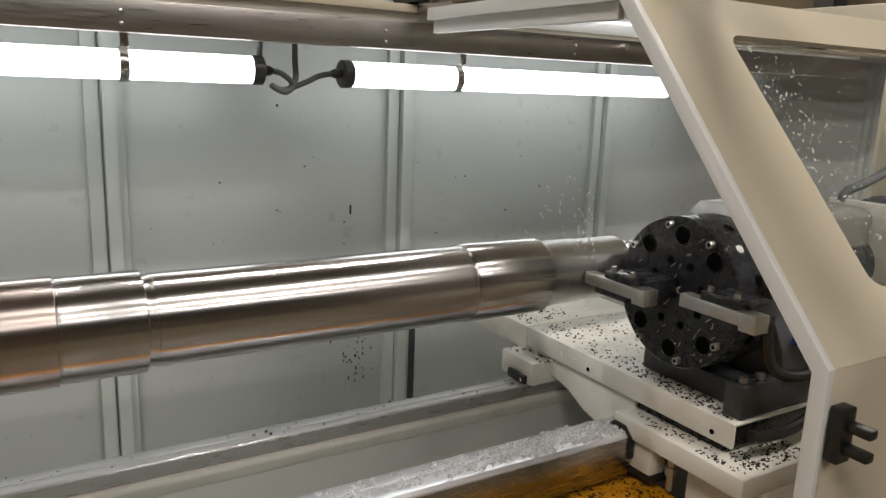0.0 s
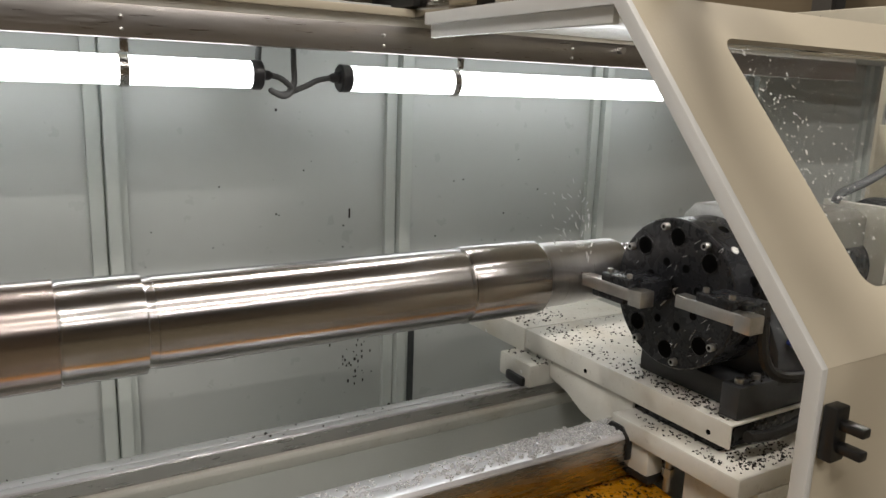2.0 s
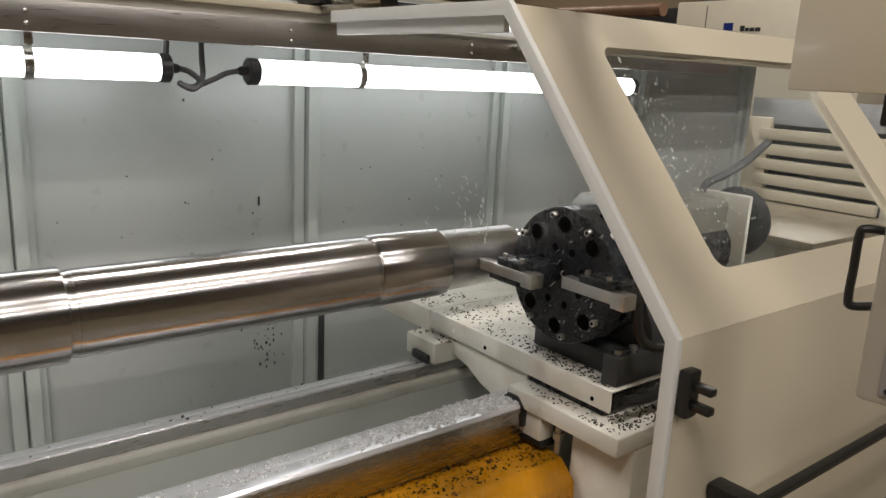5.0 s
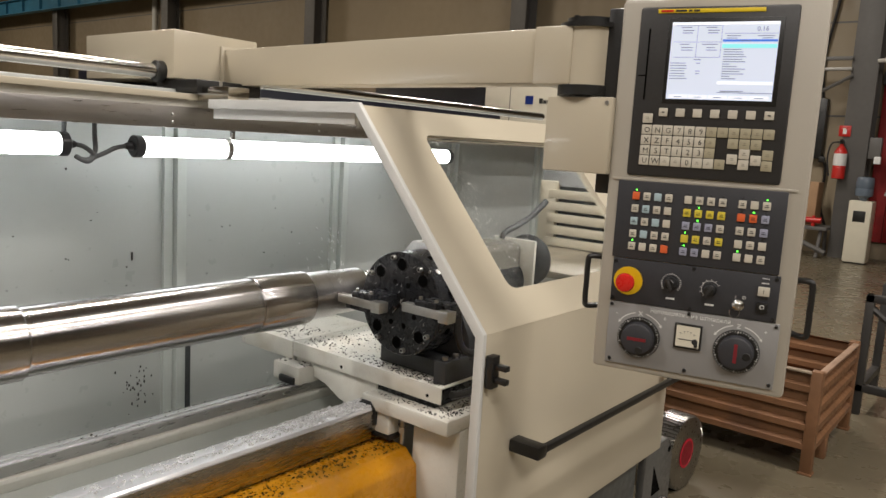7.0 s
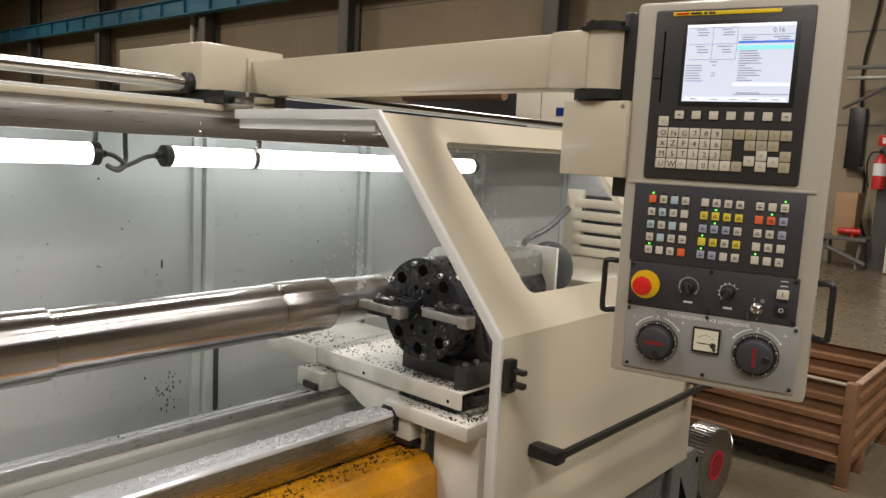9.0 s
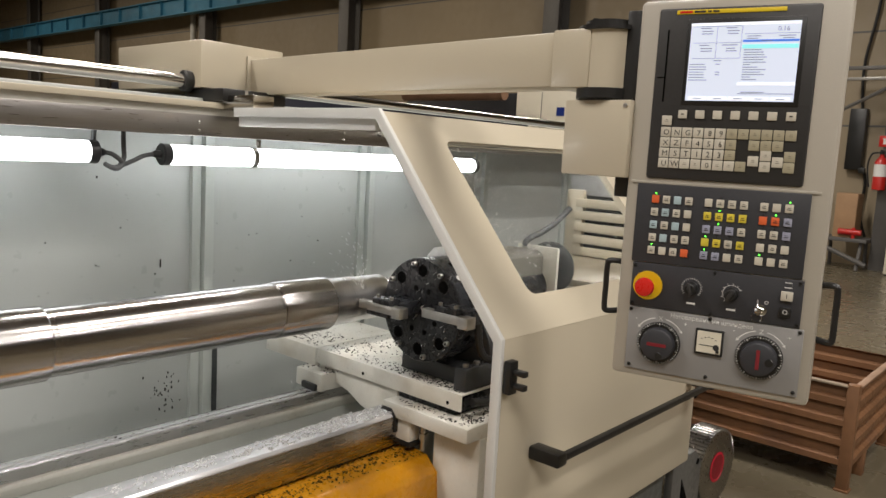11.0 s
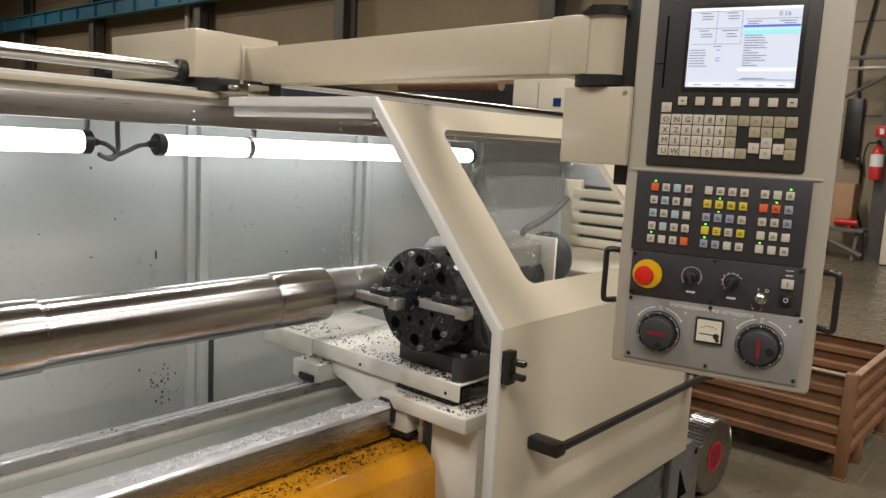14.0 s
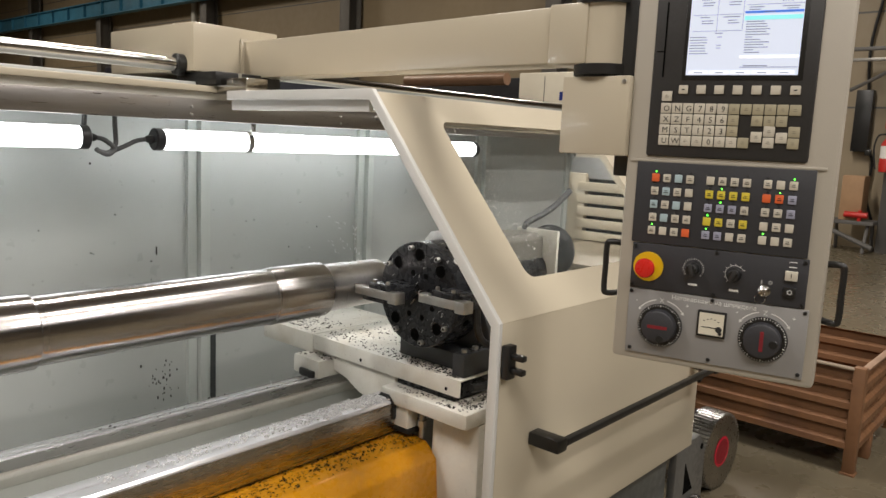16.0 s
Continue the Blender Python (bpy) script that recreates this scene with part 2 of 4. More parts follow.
beam = thing("overhead_beam", "brushed stainless guide beam with cream cover above the lathe", "beam")
part("lower_face", prism([(1.78, 1.563), (1.78, 1.632), (1.80, 1.632), (1.83, 1.575), (1.83, 1.563)], "x", -2.4, 3.0, 0.001), BEAMSTEEL, beam)
part("body", box(-2.4, 1.786, 1.628, 3.0, 1.86, 1.655, 0.002), CREAM_DIRTY, beam)
part("top_rail", box(-2.4, 1.765, 1.655, 3.0, 1.90, 1.675, 0.003), CREAM, beam)
for x in (-0.3, 0.32, 0.94, 1.56):
    for z in (1.58, 1.606):
        part("screw", lathe([(1.774, 0.0), (1.776, 0.005), (1.781, 0.005)], "y", 10, origin=(x, 0, z), caps=False), TOOLSTEEL, beam)

# ---- lamps ----
END = mat("lamp_end_cap", (0.03, 0.03, 0.035), 0.35, var=0.1)
RINGM = mat("stainless_clip", (0.45, 0.44, 0.42), 0.25, 1.0, var=0.1)
def tube_lamp(x0, x1, rings):
    t = thing("tube_lamp", "lit white tubular machine lamp with black end caps and steel clips", "lamp", (0, 0, 0), "tube lamps under the beam")
    part("tube", lathe([(x0 + 0.012, 0.033), (x1 - 0.012, 0.033)], "x", 32, origin=(0, 1.873, 1.497)), LAMP, t, "glowing white tube")
    for a, b, c in ((x0 - 0.012, x0 + 0.012, -1), (x1 + 0.012, x1 - 0.012, 1)):
        part("end_cap", lathe([(a, 0.012), (a, 0.031), (a - c * 0.004, 0.036), (b, 0.036), (b - c * 0.006, 0.034)], "x", 32, origin=(0, 1.873, 1.497)), END, t)
        part("gland", lathe([(a, 0.013), (a + c * 0.018, 0.012), (a + c * 0.026, 0.007)], "x", 12, origin=(0, 1.873, 1.497)), END, t)
    for x in rings:
        r = part("clip", lathe([(x - 0.010, 0.034), (x - 0.010, 0.0385), (x + 0.010, 0.0385), (x + 0.010, 0.034)], "x", 32, origin=(0, 1.873, 1.497), caps=False), RINGM, t)
        part("tab", box(x - 0.009, 1.83, 1.535, x + 0.009, 1.836, 1.572, 0.001), RINGM, r)
        part("screw", lathe([(1.824, 0.0), (1.824, 0.006), (1.831, 0.006)], "y", 10, origin=(x, 0, 1.555), caps=False), RINGM, r)
    return t
tube_lamp(-0.98, 0.640, (-0.66, 0.331))
tube_lamp(0.868, 2.47, (1.205, 2.045))
cable = thing("lamp_cable", "grey ribbed cable looping between two tube lamps", "cable")
part("loop", tube([(0.675, 1.873, 1.497), (0.70, 1.868, 1.49), (0.725, 1.86, 1.465), (0.70, 1.852, 1.447), (0.668, 1.855, 1.462), (0.70, 1.86, 1.452), (0.76, 1.868, 1.472), (0.80, 1.872, 1.49), (0.84, 1.873, 1.497)], 0.0068, 10, 8, ribs=0.12), RUBBER, cable)
part("riser", tube([(0.715, 1.862, 1.455), (0.735, 1.872, 1.48), (0.735, 1.875, 1.53), (0.735, 1.875, 1.60)], 0.0075, 10, 8), RUBBER, cable)
part("riser", tube([(0.655, 1.895, 1.48), (0.65, 1.895, 1.53), (0.655, 1.89, 1.60)], 0.0075, 10, 6), RUBBER, cable)

# ---- lathe bed ----
bed = thing("lathe_bed", "grey painted lathe bed with ground steel slideways, wet with coolant", "lathe bed")
part("near_slideway", prism([(1.094, 0.757), (1.130, 0.757), (1.134, 0.7545), (1.138, 0.757), (1.174, 0.757), (1.174, 0.650), (1.100, 0.650), (1.088, 0.700), (1.088, 0.750)], "x", -2.4, 3.4, 0.0015), GROUND, bed, "ground steel slideway")
# added thin strip; its darker tone carries what the side face reflects
part("slideway_face", prism([(1.0875, 0.747), (1.0862, 0.747), (1.0862, 0.701), (1.098, 0.652), (1.0995, 0.652), (1.0875, 0.701)], "x", -2.4, 3.4, 0), RAILSIDE, bed, "slideway side strip, steel toned darker for its dim reflections")
part("near_wall", box(-2.4, 1.125, 0.20, 3.4, 1.17, 0.6505, 0.003), BEDPAINT, bed)
part("far_slideway", prism([(1.507, 0.735), (1.481, 0.735), (1.478, 0.731), (1.475, 0.736), (1.453, 0.738), (1.449, 0.734), (1.449, 0.702), (1.507, 0.702)], "x", -2.4, 3.4, 0.0010), GROUND, bed, "ground steel slideway")
# added strip, toned below the slideway top to set off the side
part("slideway_face", box(-2.4, 1.4475, 0.703, 3.4, 1.449, 0.732, 0), FARSIDE, bed, "slideway side strip, steel toned darker for its dim reflections")
part("far_ledge", prism([(1.437, 0.7015), (1.507, 0.7015), (1.507, 0.66), (1.452, 0.66), (1.437, 0.690)], "x", -2.4, 3.4, 0.002), CREAM_DIRTY, bed)
part("far_wall", box(-2.4, 1.455, 0.20, 3.4, 1.505, 0.661, 0.003), BEDPAINT, bed)
part("trough", box(-2.4, 1.17, 0.20, 3.4, 1.455, 0.25, 0.003), BEDPAINT, bed)

# ---- workpiece ----
SY, SZ = 1.255, 1.089
shaft = thing("steel_shaft", "long stepped steel shaft, freshly turned and bright, spinning in the lathe", "shaft", (0, SY, SZ))
part("rough_end", lathe([(-1.9, 0.0855), (0.1255, 0.0855), (0.1265, 0.0845), (0.1266, 0.0805)], "x", 96), STEEL_RAW, shaft, "brownish heat-tinted steel section")
part("collar", lathe([(0.1268, 0.0805), (0.1300, 0.0806), (0.1302, 0.0826), (0.1312, 0.0832), (0.2500, 0.0830), (0.2512, 0.0822), (0.2514, 0.0775)], "x", 96), STEEL, shaft)
part("relief_groove", lathe([(0.2514, 0.0762), (0.2560, 0.0752), (0.2620, 0.0752), (0.2660, 0.0766)], "x", 96), STEEL, shaft)
part("long_journal", lathe([(0.2662, 0.0766), (0.2668, 0.0772), (0.8460, 0.0772), (0.8466, 0.0766)], "x", 96), STEEL, shaft)
part("relief_groove", lathe([(0.8466, 0.0760), (0.8500, 0.0756), (0.8560, 0.0756), (0.8575, 0.0766)], "x", 96), STEEL, shaft)
part("journal", lathe([(0.8577, 0.0766), (0.8579, 0.0786), (0.8590, 0.0792), (1.0405, 0.0792), (1.0435, 0.0765), (1.0440, 0.0720)], "x", 96), STEEL, shaft)
part("turned_end", lathe([(1.0442, 0.0735), (1.0540, 0.0708), (1.0600, 0.0704), (1.1500, 0.0702), (1.1506, 0.0684), (1.2700, 0.0680), (1.2740, 0.0640)], "x", 96), STEEL_CUT, shaft, "freshly cut matt steel end")
for k in range(4):
    part("thread_ring", lathe([(1.274 + k * 0.018, 0.048), (1.278 + k * 0.018, 0.053), (1.284 + k * 0.018, 0.053), (1.292 + k * 0.018, 0.048)], "x", 48), STEEL, shaft)

# ---- carriage, cross slide ----
car = thing("carriage", "cream carriage and cross slide covered in oil and swarf", "lathe carriage")
part("cross_slide_cover", prism([(1.240, 0.814), (1.240, 0.865), (1.62, 0.865), (1.62, 0.860), (1.246, 0.860), (1.246, 0.814)], "y", 0.862, 1.513, 0.0015), CREAM_DIRTY, car)
# black fill; where it shows below the cover it paints the gap's shadow
part("slide_core", box(1.262, 0.884, 0.801, 1.60, 1.50, 0.850, 0.003), BLACKOX, car)
for y in (1.276, 0.912):
    part("cover_hole", lathe([(1.2392, 0.0), (1.2392, 0.0055), (1.241, 0.0055)], "x", 14, origin=(0, y, 0.831), caps=False), HOLESHADE, car)
# black block that paints the shadow line between cover and plate
part("slide_seat", box(1.262, 0.90, 0.789, 1.60, 1.135, 0.802, 0.002), BLACKOX, car)
part("rear_cover", box(1.238, 1.517, 0.800, 1.62, 1.800, 0.866, 0.004), CREAM_DIRTY, car)
part("slide_web", prism([(1.13, 0.8135), (1.513, 0.8135), (1.513, 0.765), (1.42, 0.758), (1.36, 0.745), (1.30, 0.715), (1.24, 0.700), (1.13, 0.700)], "x", 1.254, 1.60, 0.006), CREAM_DIRTY, car)
part("rear_shoe", box(1.19, 1.425, 0.7385, 1.32, 1.558, 0.800, 0.006), CREAM_DIRTY, car)
part("rear_wiper", box(1.178, 1.440, 0.7385, 1.192, 1.515, 0.764, 0.006), BLACKPL, car)
part("plate", box(1.20, 0.80, 0.745, 1.60, 1.140, 0.790, 0.006), CREAM_DIRTY, car)
part("front_shoe", box(1.214, 1.035, 0.676, 1.262, 1.128, 0.746, 0.006), CREAM_DIRTY, car)
part("gib_seat", box(1.214, 1.030, 0.660, 1.275, 1.110, 0.677, 0.004), BLACKPL, car)
part("gib_screw", lathe([(0.655, 0.008), (0.745, 0.008)], "z", 10, origin=(1.245, 1.005, 0)), TOOLSTEEL, car)
part("gib_nut", lathe([(0.690, 0.013), (0.708, 0.013)], "z", 6, origin=(1.245, 1.005, 0)), TOOLSTEEL, car)
part("front_wiper", prism([(1.08, 0.700), (1.08, 0.752), (1.10, 0.772), (1.135, 0.772), (1.148, 0.758), (1.148, 0.690)], "x", 1.196, 1.212, 0.003), BLACKPL, car)
part("apron", box(1.262, 0.80, 0.30, 1.58, 0.978, 0.745, 0.006), CREAM_DIRTY, car)

chute = thing("swarf_guard", "orange-yellow painted sheet guard littered with swarf", "guard")
part("shell", prism([(1.116, 0.640), (1.08, 0.648), (1.0, 0.640), (0.955, 0.60), (0.945, 0.48), (0.98, 0.30), (1.116, 0.30)], "x", -2.4, 1.255, 0.006), YELLOW, chute)
part("end_plate", prism([(1.114, 0.638), (1.08, 0.646), (1.001, 0.638), (0.957, 0.598), (0.947, 0.48), (0.982, 0.31), (1.114, 0.31)], "x", 1.2555, 1.261, 0.001), YELLOW, chute)
part("seam_strip", box(0.20, 1.0005, 0.6405, 0.225, 1.078, 0.6495, 0.001), YELLOW, chute)

# ---- turret ----
rt = random.Random(11)
TX, TY, TZ = 1.233, 1.033, 1.085
tur = thing("tool_turret", "black eight-station tool turret disc splashed with coolant", "tool turret", (TX, TY, TZ))
part("disc", lathe([(0.002, 0.05), (0.0, 0.06), (0.0, 0.153), (0.003, 0.156), (0.107, 0.156), (0.110, 0.153), (0.110, 0.05)], "x", 96), BLACKOX, tur)
part("back_disc", lathe([(0.110, 0.128), (0.140, 0.128), (0.142, 0.12)], "x", 64), BLACKOX, tur)
for k in range(8):
    u = radians(91.5 + 45 * k)
    # no bore is cut: a flat black disc paints its dark inside
    part("tool_bore", lathe([(-0.0008, 0.0182), (-0.0012, 0.017)], "x", 24, origin=(0, 0.119 * math.cos(u), 0.119 * math.sin(u))), HOLESHADE, tur)
    part("bore_rim", lathe([(0.0, 0.0215), (-0.0016, 0.0200), (-0.0016, 0.0185), (-0.0008, 0.0178)], "x", 24, origin=(0, 0.119 * math.cos(u), 0.119 * math.sin(u)), caps=False), BLACKOX, tur)
    v = radians(79 + 45 * k)
    b = part("cap_screw", lathe([(-0.013, 0.0045), (-0.013, 0.0068), (-0.011, 0.0078), (0.0, 0.0078)], "x", 16, origin=(0, 0.139 * math.cos(v), 0.139 * math.sin(v))), TOOLSTEEL, tur)
    part("socket", lathe([(-0.0134, 0.0042), (-0.0128, 0.0046)], "x", 6, origin=(0, 0.139 * math.cos(v), 0.139 * math.sin(v))), HOLESHADE, b)
    w = radians(72 + 45 * k)
    part("pin_hole", lathe([(-0.0008, 0.0085), (0.002, 0.007)], "x", 16, origin=(0, 0.067 * math.cos(w), 0.067 * math.sin(w))), HOLESHADE, tur)
    part("side_port", lathe([(0.1566, 0.0), (0.1566, 0.011), (0.155, 0.0115)], "z", 16, caps=False), HOLESHADE, tur).matrix_local = Matrix.Translation((0.056, 0, 0)) @ pose(0, 0, 0, 91.5 + 45 * k - 90 - 22)
part("number_disc", lathe([(0.1572, 0.0), (0.1572, 0.0085), (0.156, 0.0088)], "z", 20, caps=False), WHITEPR, tur, "small white station number disc").matrix_local = Matrix.Translation((0.037, 0, 0)) @ pose(0, 0, 0, 45)
for a, b, ln in ((0.010, 0.008, 45), (0.010, 0.008, -45), (0.027, 0.008, 45)):
    part("maker_mark", box(-0.0008, -0.010, -0.0012, 0.0, 0.010, 0.0012, 0, m=Matrix.Translation((-0.0004, a - 0.012, b)) @ pose(0, 0, 0, ln)), WHITEPR, tur)
for k in range(3):
    part("maker_mark", box(-0.0008, -0.016 + 0.003 * k, -0.0010, 0.0, 0.016 - 0.003 * k, 0.0010, 0, m=Matrix.Translation((-0.0004, 0.010 + 0.005 * k, -0.014 - 0.005 * k)) @ pose(0, 0, 0, -52)), WHITEPR, tur)
for k in range(34):
    gy, gz = rt.uniform(-0.12, 0.12), rt.uniform(-0.12, 0.12)
    part("coolant_bead", box(-0.0010, -0.0004, -rt.uniform(0.001, 0.010), 0.0004, 0.0004, rt.uniform(0.001, 0.007), 0, m=Matrix.Translation((0, gy, gz)) @ pose(0, 0, 0, rt.uniform(10, 70))), CHIPLIGHT, tur, smooth=False)

def tool_holder(name, label, y0, y1, z, x0, x1, clamp, tip):
    h = thing(name, label, "cutting tool", (TX, TY, TZ))
    m = Matrix.Translation((-TX, -TY, -TZ))
    part("shank", box(x0, y0, z - 0.0125, x1, y1, z + 0.0125, 0.0015, m=m), TOOLSTEEL, h)
    part("end_block", box(x0 - 0.003, y0 - 0.004, z - 0.019, x1 + 0.008, y0 + 0.030, z + 0.013, 0.0015, m=m), TOOLSTEEL, h)
    part("clamp", box(x0 - 0.002, clamp[0], z + 0.0125, x1 + 0.012, clamp[1], z + 0.030, 0.003, m=m), BLACKOX, h)
    part("clamp_seat", box(x1 - 0.002, clamp[0] - 0.01, z - 0.020, TX + 0.001, clamp[1] + 0.01, z + 0.022, 0.002, m=m), BLACKOX, h)
    for y in (clamp[0] + 0.012, clamp[1] - 0.012):
        part("clamp_screw", lathe([(z + 0.030, 0.006), (z + 0.038, 0.006), (z + 0.038, 0.003)], "z", 14, origin=(x0 + 0.012 - TX, y - TY, -TZ)), TOOLSTEEL, h)
    if tip:
        part("insert", prism([(y1 - TY, z + 0.006 - TZ), (y1 + 0.012 - TY, z + 0.012 - TZ), (y1 - TY, z + 0.0125 - TZ)], "x", x0 + 0.004 - TX, x1 - 0.004 - TX, 0.0008), STEEL_RAW, h)
        part("underside_pad", box(x0 + 0.004, y0 + 0.05, z - 0.026, x1, y1 - 0.03, z - 0.0125, 0.002, m=m), BLACKOX, h)
    return h
toolA = tool_holder("turning_tool", "steel turning tool with black clamp cutting the shaft end", 1.008, 1.178, 1.094, 1.118, 1.144, (1.040, 1.118), True)
toolB = tool_holder("spare_tool", "steel tool shank clamped across the turret face", 0.778, 0.942, 1.106, 1.140, 1.166, (0.815, 0.895), False)
CASTING = mat("dark_grey_casting", (0.038, 0.040, 0.043), 0.36, var=0.15, scale=6, bump=0.1, bump_scale=90)
tb = thing("turret_body", "black cast turret gearbox bolted on the cross slide", "turret housing")
part("base", box(1.305, 0.905, 0.866, 1.58, 1.168, 0.918, 0.004), CASTING, tb)
part("side_base", box(1.262, 0.868, 0.866, 1.58, 0.912, 0.935, 0.004), CASTING, tb)
for x in (1.285, 1.335, 1.40):
    part("base_screw", lathe([(0.935, 0.009), (0.945, 0.009), (0.946, 0.005)], "z", 14, origin=(x, 0.889, 0)), TOOLSTEEL, tb)
part("body", prism([(0.865, 0.918), (1.15, 0.918), (1.15, 1.10), (1.11, 1.205), (0.94, 1.205), (0.905, 1.05), (0.875, 0.99)], "x", 1.376, 1.58, 0.006), CASTING, tb)
part("head_cover", prism([(0.94, 1.203), (1.125, 1.203), (1.120, 1.234), (1.093, 1.261), (0.965, 1.268), (0.94, 1.24)], "x", 1.345, 1.47, 0.006), TOOLSTEEL, tb, "bare metal turret head cover")
part("motor_cover", prism([(0.920, 1.10), (1.100, 1.10), (1.095, 1.225), (1.065, 1.248), (0.945, 1.25), (0.920, 1.235)], "x", 1.471, 1.70, 0.006), mat("oily_grey_cover", (0.20, 0.19, 0.17), 0.4, var=0.15), tb)
part("motor", lathe([(1.58, 0.075), (1.71, 0.075), (1.715, 0.07)], "x", 32, origin=(0, 0.975, 1.12)), BLACKOX, tb)
FUZZ = mat("black_bristly_boot", (0.02, 0.022, 0.024), 0.7, var=0.5, scale=30, bump=0.9, bump_scale=90)
part("motor_flange", box(1.700, 0.868, 1.095, 1.714, 1.03, 1.262, 0.004), CREAM_DIRTY, tb, "cream motor flange plate")
part("motor_boot", lathe([(1.765 + 0.055 * math.sin(radians(a)), 0.088 * math.cos(radians(a)) + 0.001) for a in range(-72, 91, 9)], "x", 36, origin=(0, 0.935, 1.185)), FUZZ, tb, "black rounded rubber motor boot")
part("cable_hose", tube([(1.70, 1.00, 1.255), (1.712, 0.995, 1.278), (1.76, 0.975, 1.302), (1.81, 0.955, 1.335), (1.85, 0.925, 1.388)], 0.0105, 10, 8), RUBBER, tb, "grey ribbed hose")
part("supply_hose", tube([(1.30, 0.866, 1.16), (1.292, 0.858, 1.08), (1.296, 0.850, 1.0), (1.32, 0.835, 0.965), (1.38, 0.815, 0.962), (1.48, 0.81, 0.98)], 0.011, 10, 8, ribs=0.1), BLACKPL, tb)
part("link_hose", tube([(1.27, 0.845, 0.842), (1.33, 0.842, 0.836), (1.40, 0.838, 0.842), (1.47, 0.835, 0.87), (1.52, 0.83, 0.92)], 0.012, 10, 8, ribs=0.1), BLACKPL, tb)
part("blue_hose", tube([(1.40, 0.87, 1.01), (1.45, 0.85, 0.985), (1.50, 0.84, 1.0)], 0.008, 8, 6), mat("blue_hose", (0.01, 0.03, 0.25), 0.4), tb)

# ---- sliding hood ----
HX0, HX1, HY, HZ = 1.004, 2.168, 0.555, 1.128
hood = thing("sliding_hood", "cream painted sliding lathe hood with slanted window and skirt", "machine door")
part("skirt", box(HX0, HY, 0.508, HX1, HY + 0.025, HZ, 0.004), CREAM, hood)
TOPY, TOPZ = 1.00, 1.652
sl = math.atan2(TOPZ - HZ, TOPY - HY)
SLM = Matrix.Translation((0, HY, HZ)) @ Matrix.Rotation(sl, 4, "X")
SLEN = math.hypot(TOPZ - HZ, TOPY - HY)
frame_bm = bmesh.new()
W0, W1, WL0, WL1 = 1.195, 1.98, 0.10, 0.60
for b in ((HX0, 0, W0, SLEN), (W1, 0, HX1, SLEN), (W0, 0, W1, WL0), (W0, WL1, W1, SLEN)):
    box(b[0], b[1], -0.025, b[2], b[3], 0.0, 0, bm=frame_bm)
for cv, sv in ((WL0, 1), (WL1, -1)):
    arc_pts = [(W0 + 0.03 - 0.03 * math.sin(radians(a)), cv + sv * (0.03 - 0.03 * math.cos(radians(a)))) for a in range(0, 91, 15)]
    prism([(W0, cv)] + arc_pts, "z", -0.025, 0.0, 0, bm=frame_bm)
bmesh.ops.remove_doubles(frame_bm, verts=frame_bm.verts[:], dist=0.0005)
bmesh.ops.transform(frame_bm, matrix=SLM, verts=frame_bm.verts[:])
part("window_frame", frame_bm, CREAM, hood)
GLASS = bpy.data.materials.new("scratched_polycarbonate")
GLASS.use_nodes = True
gn = GLASS.node_tree
gb = gn.nodes["Principled BSDF"]
gb.inputs["Base Color"].default_value, gb.inputs["Transmission Weight"].default_value, gb.inputs["Roughness"].default_value, gb.inputs["IOR"].default_value = (0.96, 0.98, 0.97, 1), 1.0, 0.015, 1.08
veil = gn.nodes.new("ShaderNodeBsdfTranslucent")
veil.inputs["Color"].default_value = (0.85, 0.88, 0.87, 1)
grime = gn.nodes.new("ShaderNodeTexNoise")
grime.inputs["Scale"].default_value, grime.inputs["Detail"].default_value = 9.0, 6.0
amount = gn.nodes.new("ShaderNodeMapRange")
amount.inputs[1].default_value, amount.inputs[2].default_value, amount.inputs[3].default_value, amount.inputs[4].default_value = 0.35, 0.75, 0.015, 0.09
veiled = gn.nodes.new("ShaderNodeMixShader")
gn.links.new(grime.outputs[0], amount.inputs[0])
gn.links.new(amount.outputs[0], veiled.inputs[0])
gn.links.new(gb.outputs[0], veiled.inputs[1])
gn.links.new(veil.outputs[0], veiled.inputs[2])
gn.links.new(veiled.outputs[0], gn.nodes["Material Output"].inputs[0])
pane = part("window_pane", box(W0, WL0, -0.018, W1, WL1, -0.012, 0, m=SLM), GLASS, hood, "clear scratched plastic pane with droplets")
pane.visible_shadow = False
part("roof", box(HX0, TOPY, TOPZ - 0.02, HX1, 1.66, TOPZ, 0.003), CREAM, hood)
# hood edge paler than the cream: tube-lamp light put into its colour
EDGE = mat("lamplit_edge_paint", (0.64, 0.64, 0.62), 0.35, var=0.05)
part("edge_flange", prism([(HY - 0.004, 0.508), (HY - 0.004, HZ + 0.002), (TOPY - 0.004, TOPZ + 0.006), (1.66, TOPZ + 0.006), (1.66, TOPZ - 0.022), (TOPY + 0.006, TOPZ - 0.022), (HY + 0.020, HZ - 0.008), (HY + 0.020, 0.508)], "x", HX0 - 0.014, HX0, 0.001), EDGE, hood)
part("handle", box(1.16, 0.468, 0.812, 2.13, 0.486, 0.830, 0.003), BLACKPL, hood)
part("handle_end", box(1.135, 0.464, 0.804, 1.178, 0.553, 0.838, 0.005), BLACKPL, hood)
part("handle_end", box(2.09, 0.464, 0.804, 2.135, 0.553, 0.838, 0.005), BLACKPL, hood)
lt = part("latch_plate", box(1.004, 0.530, 1.00, 1.035, 0.551, 1.080, 0.003), BLACKPL, hood)
for z in (1.022, 1.055):
    part("prong", box(1.012, 0.496, z - 0.007, 1.03, 0.531, z + 0.007, 0.003), BLACKPL, lt)

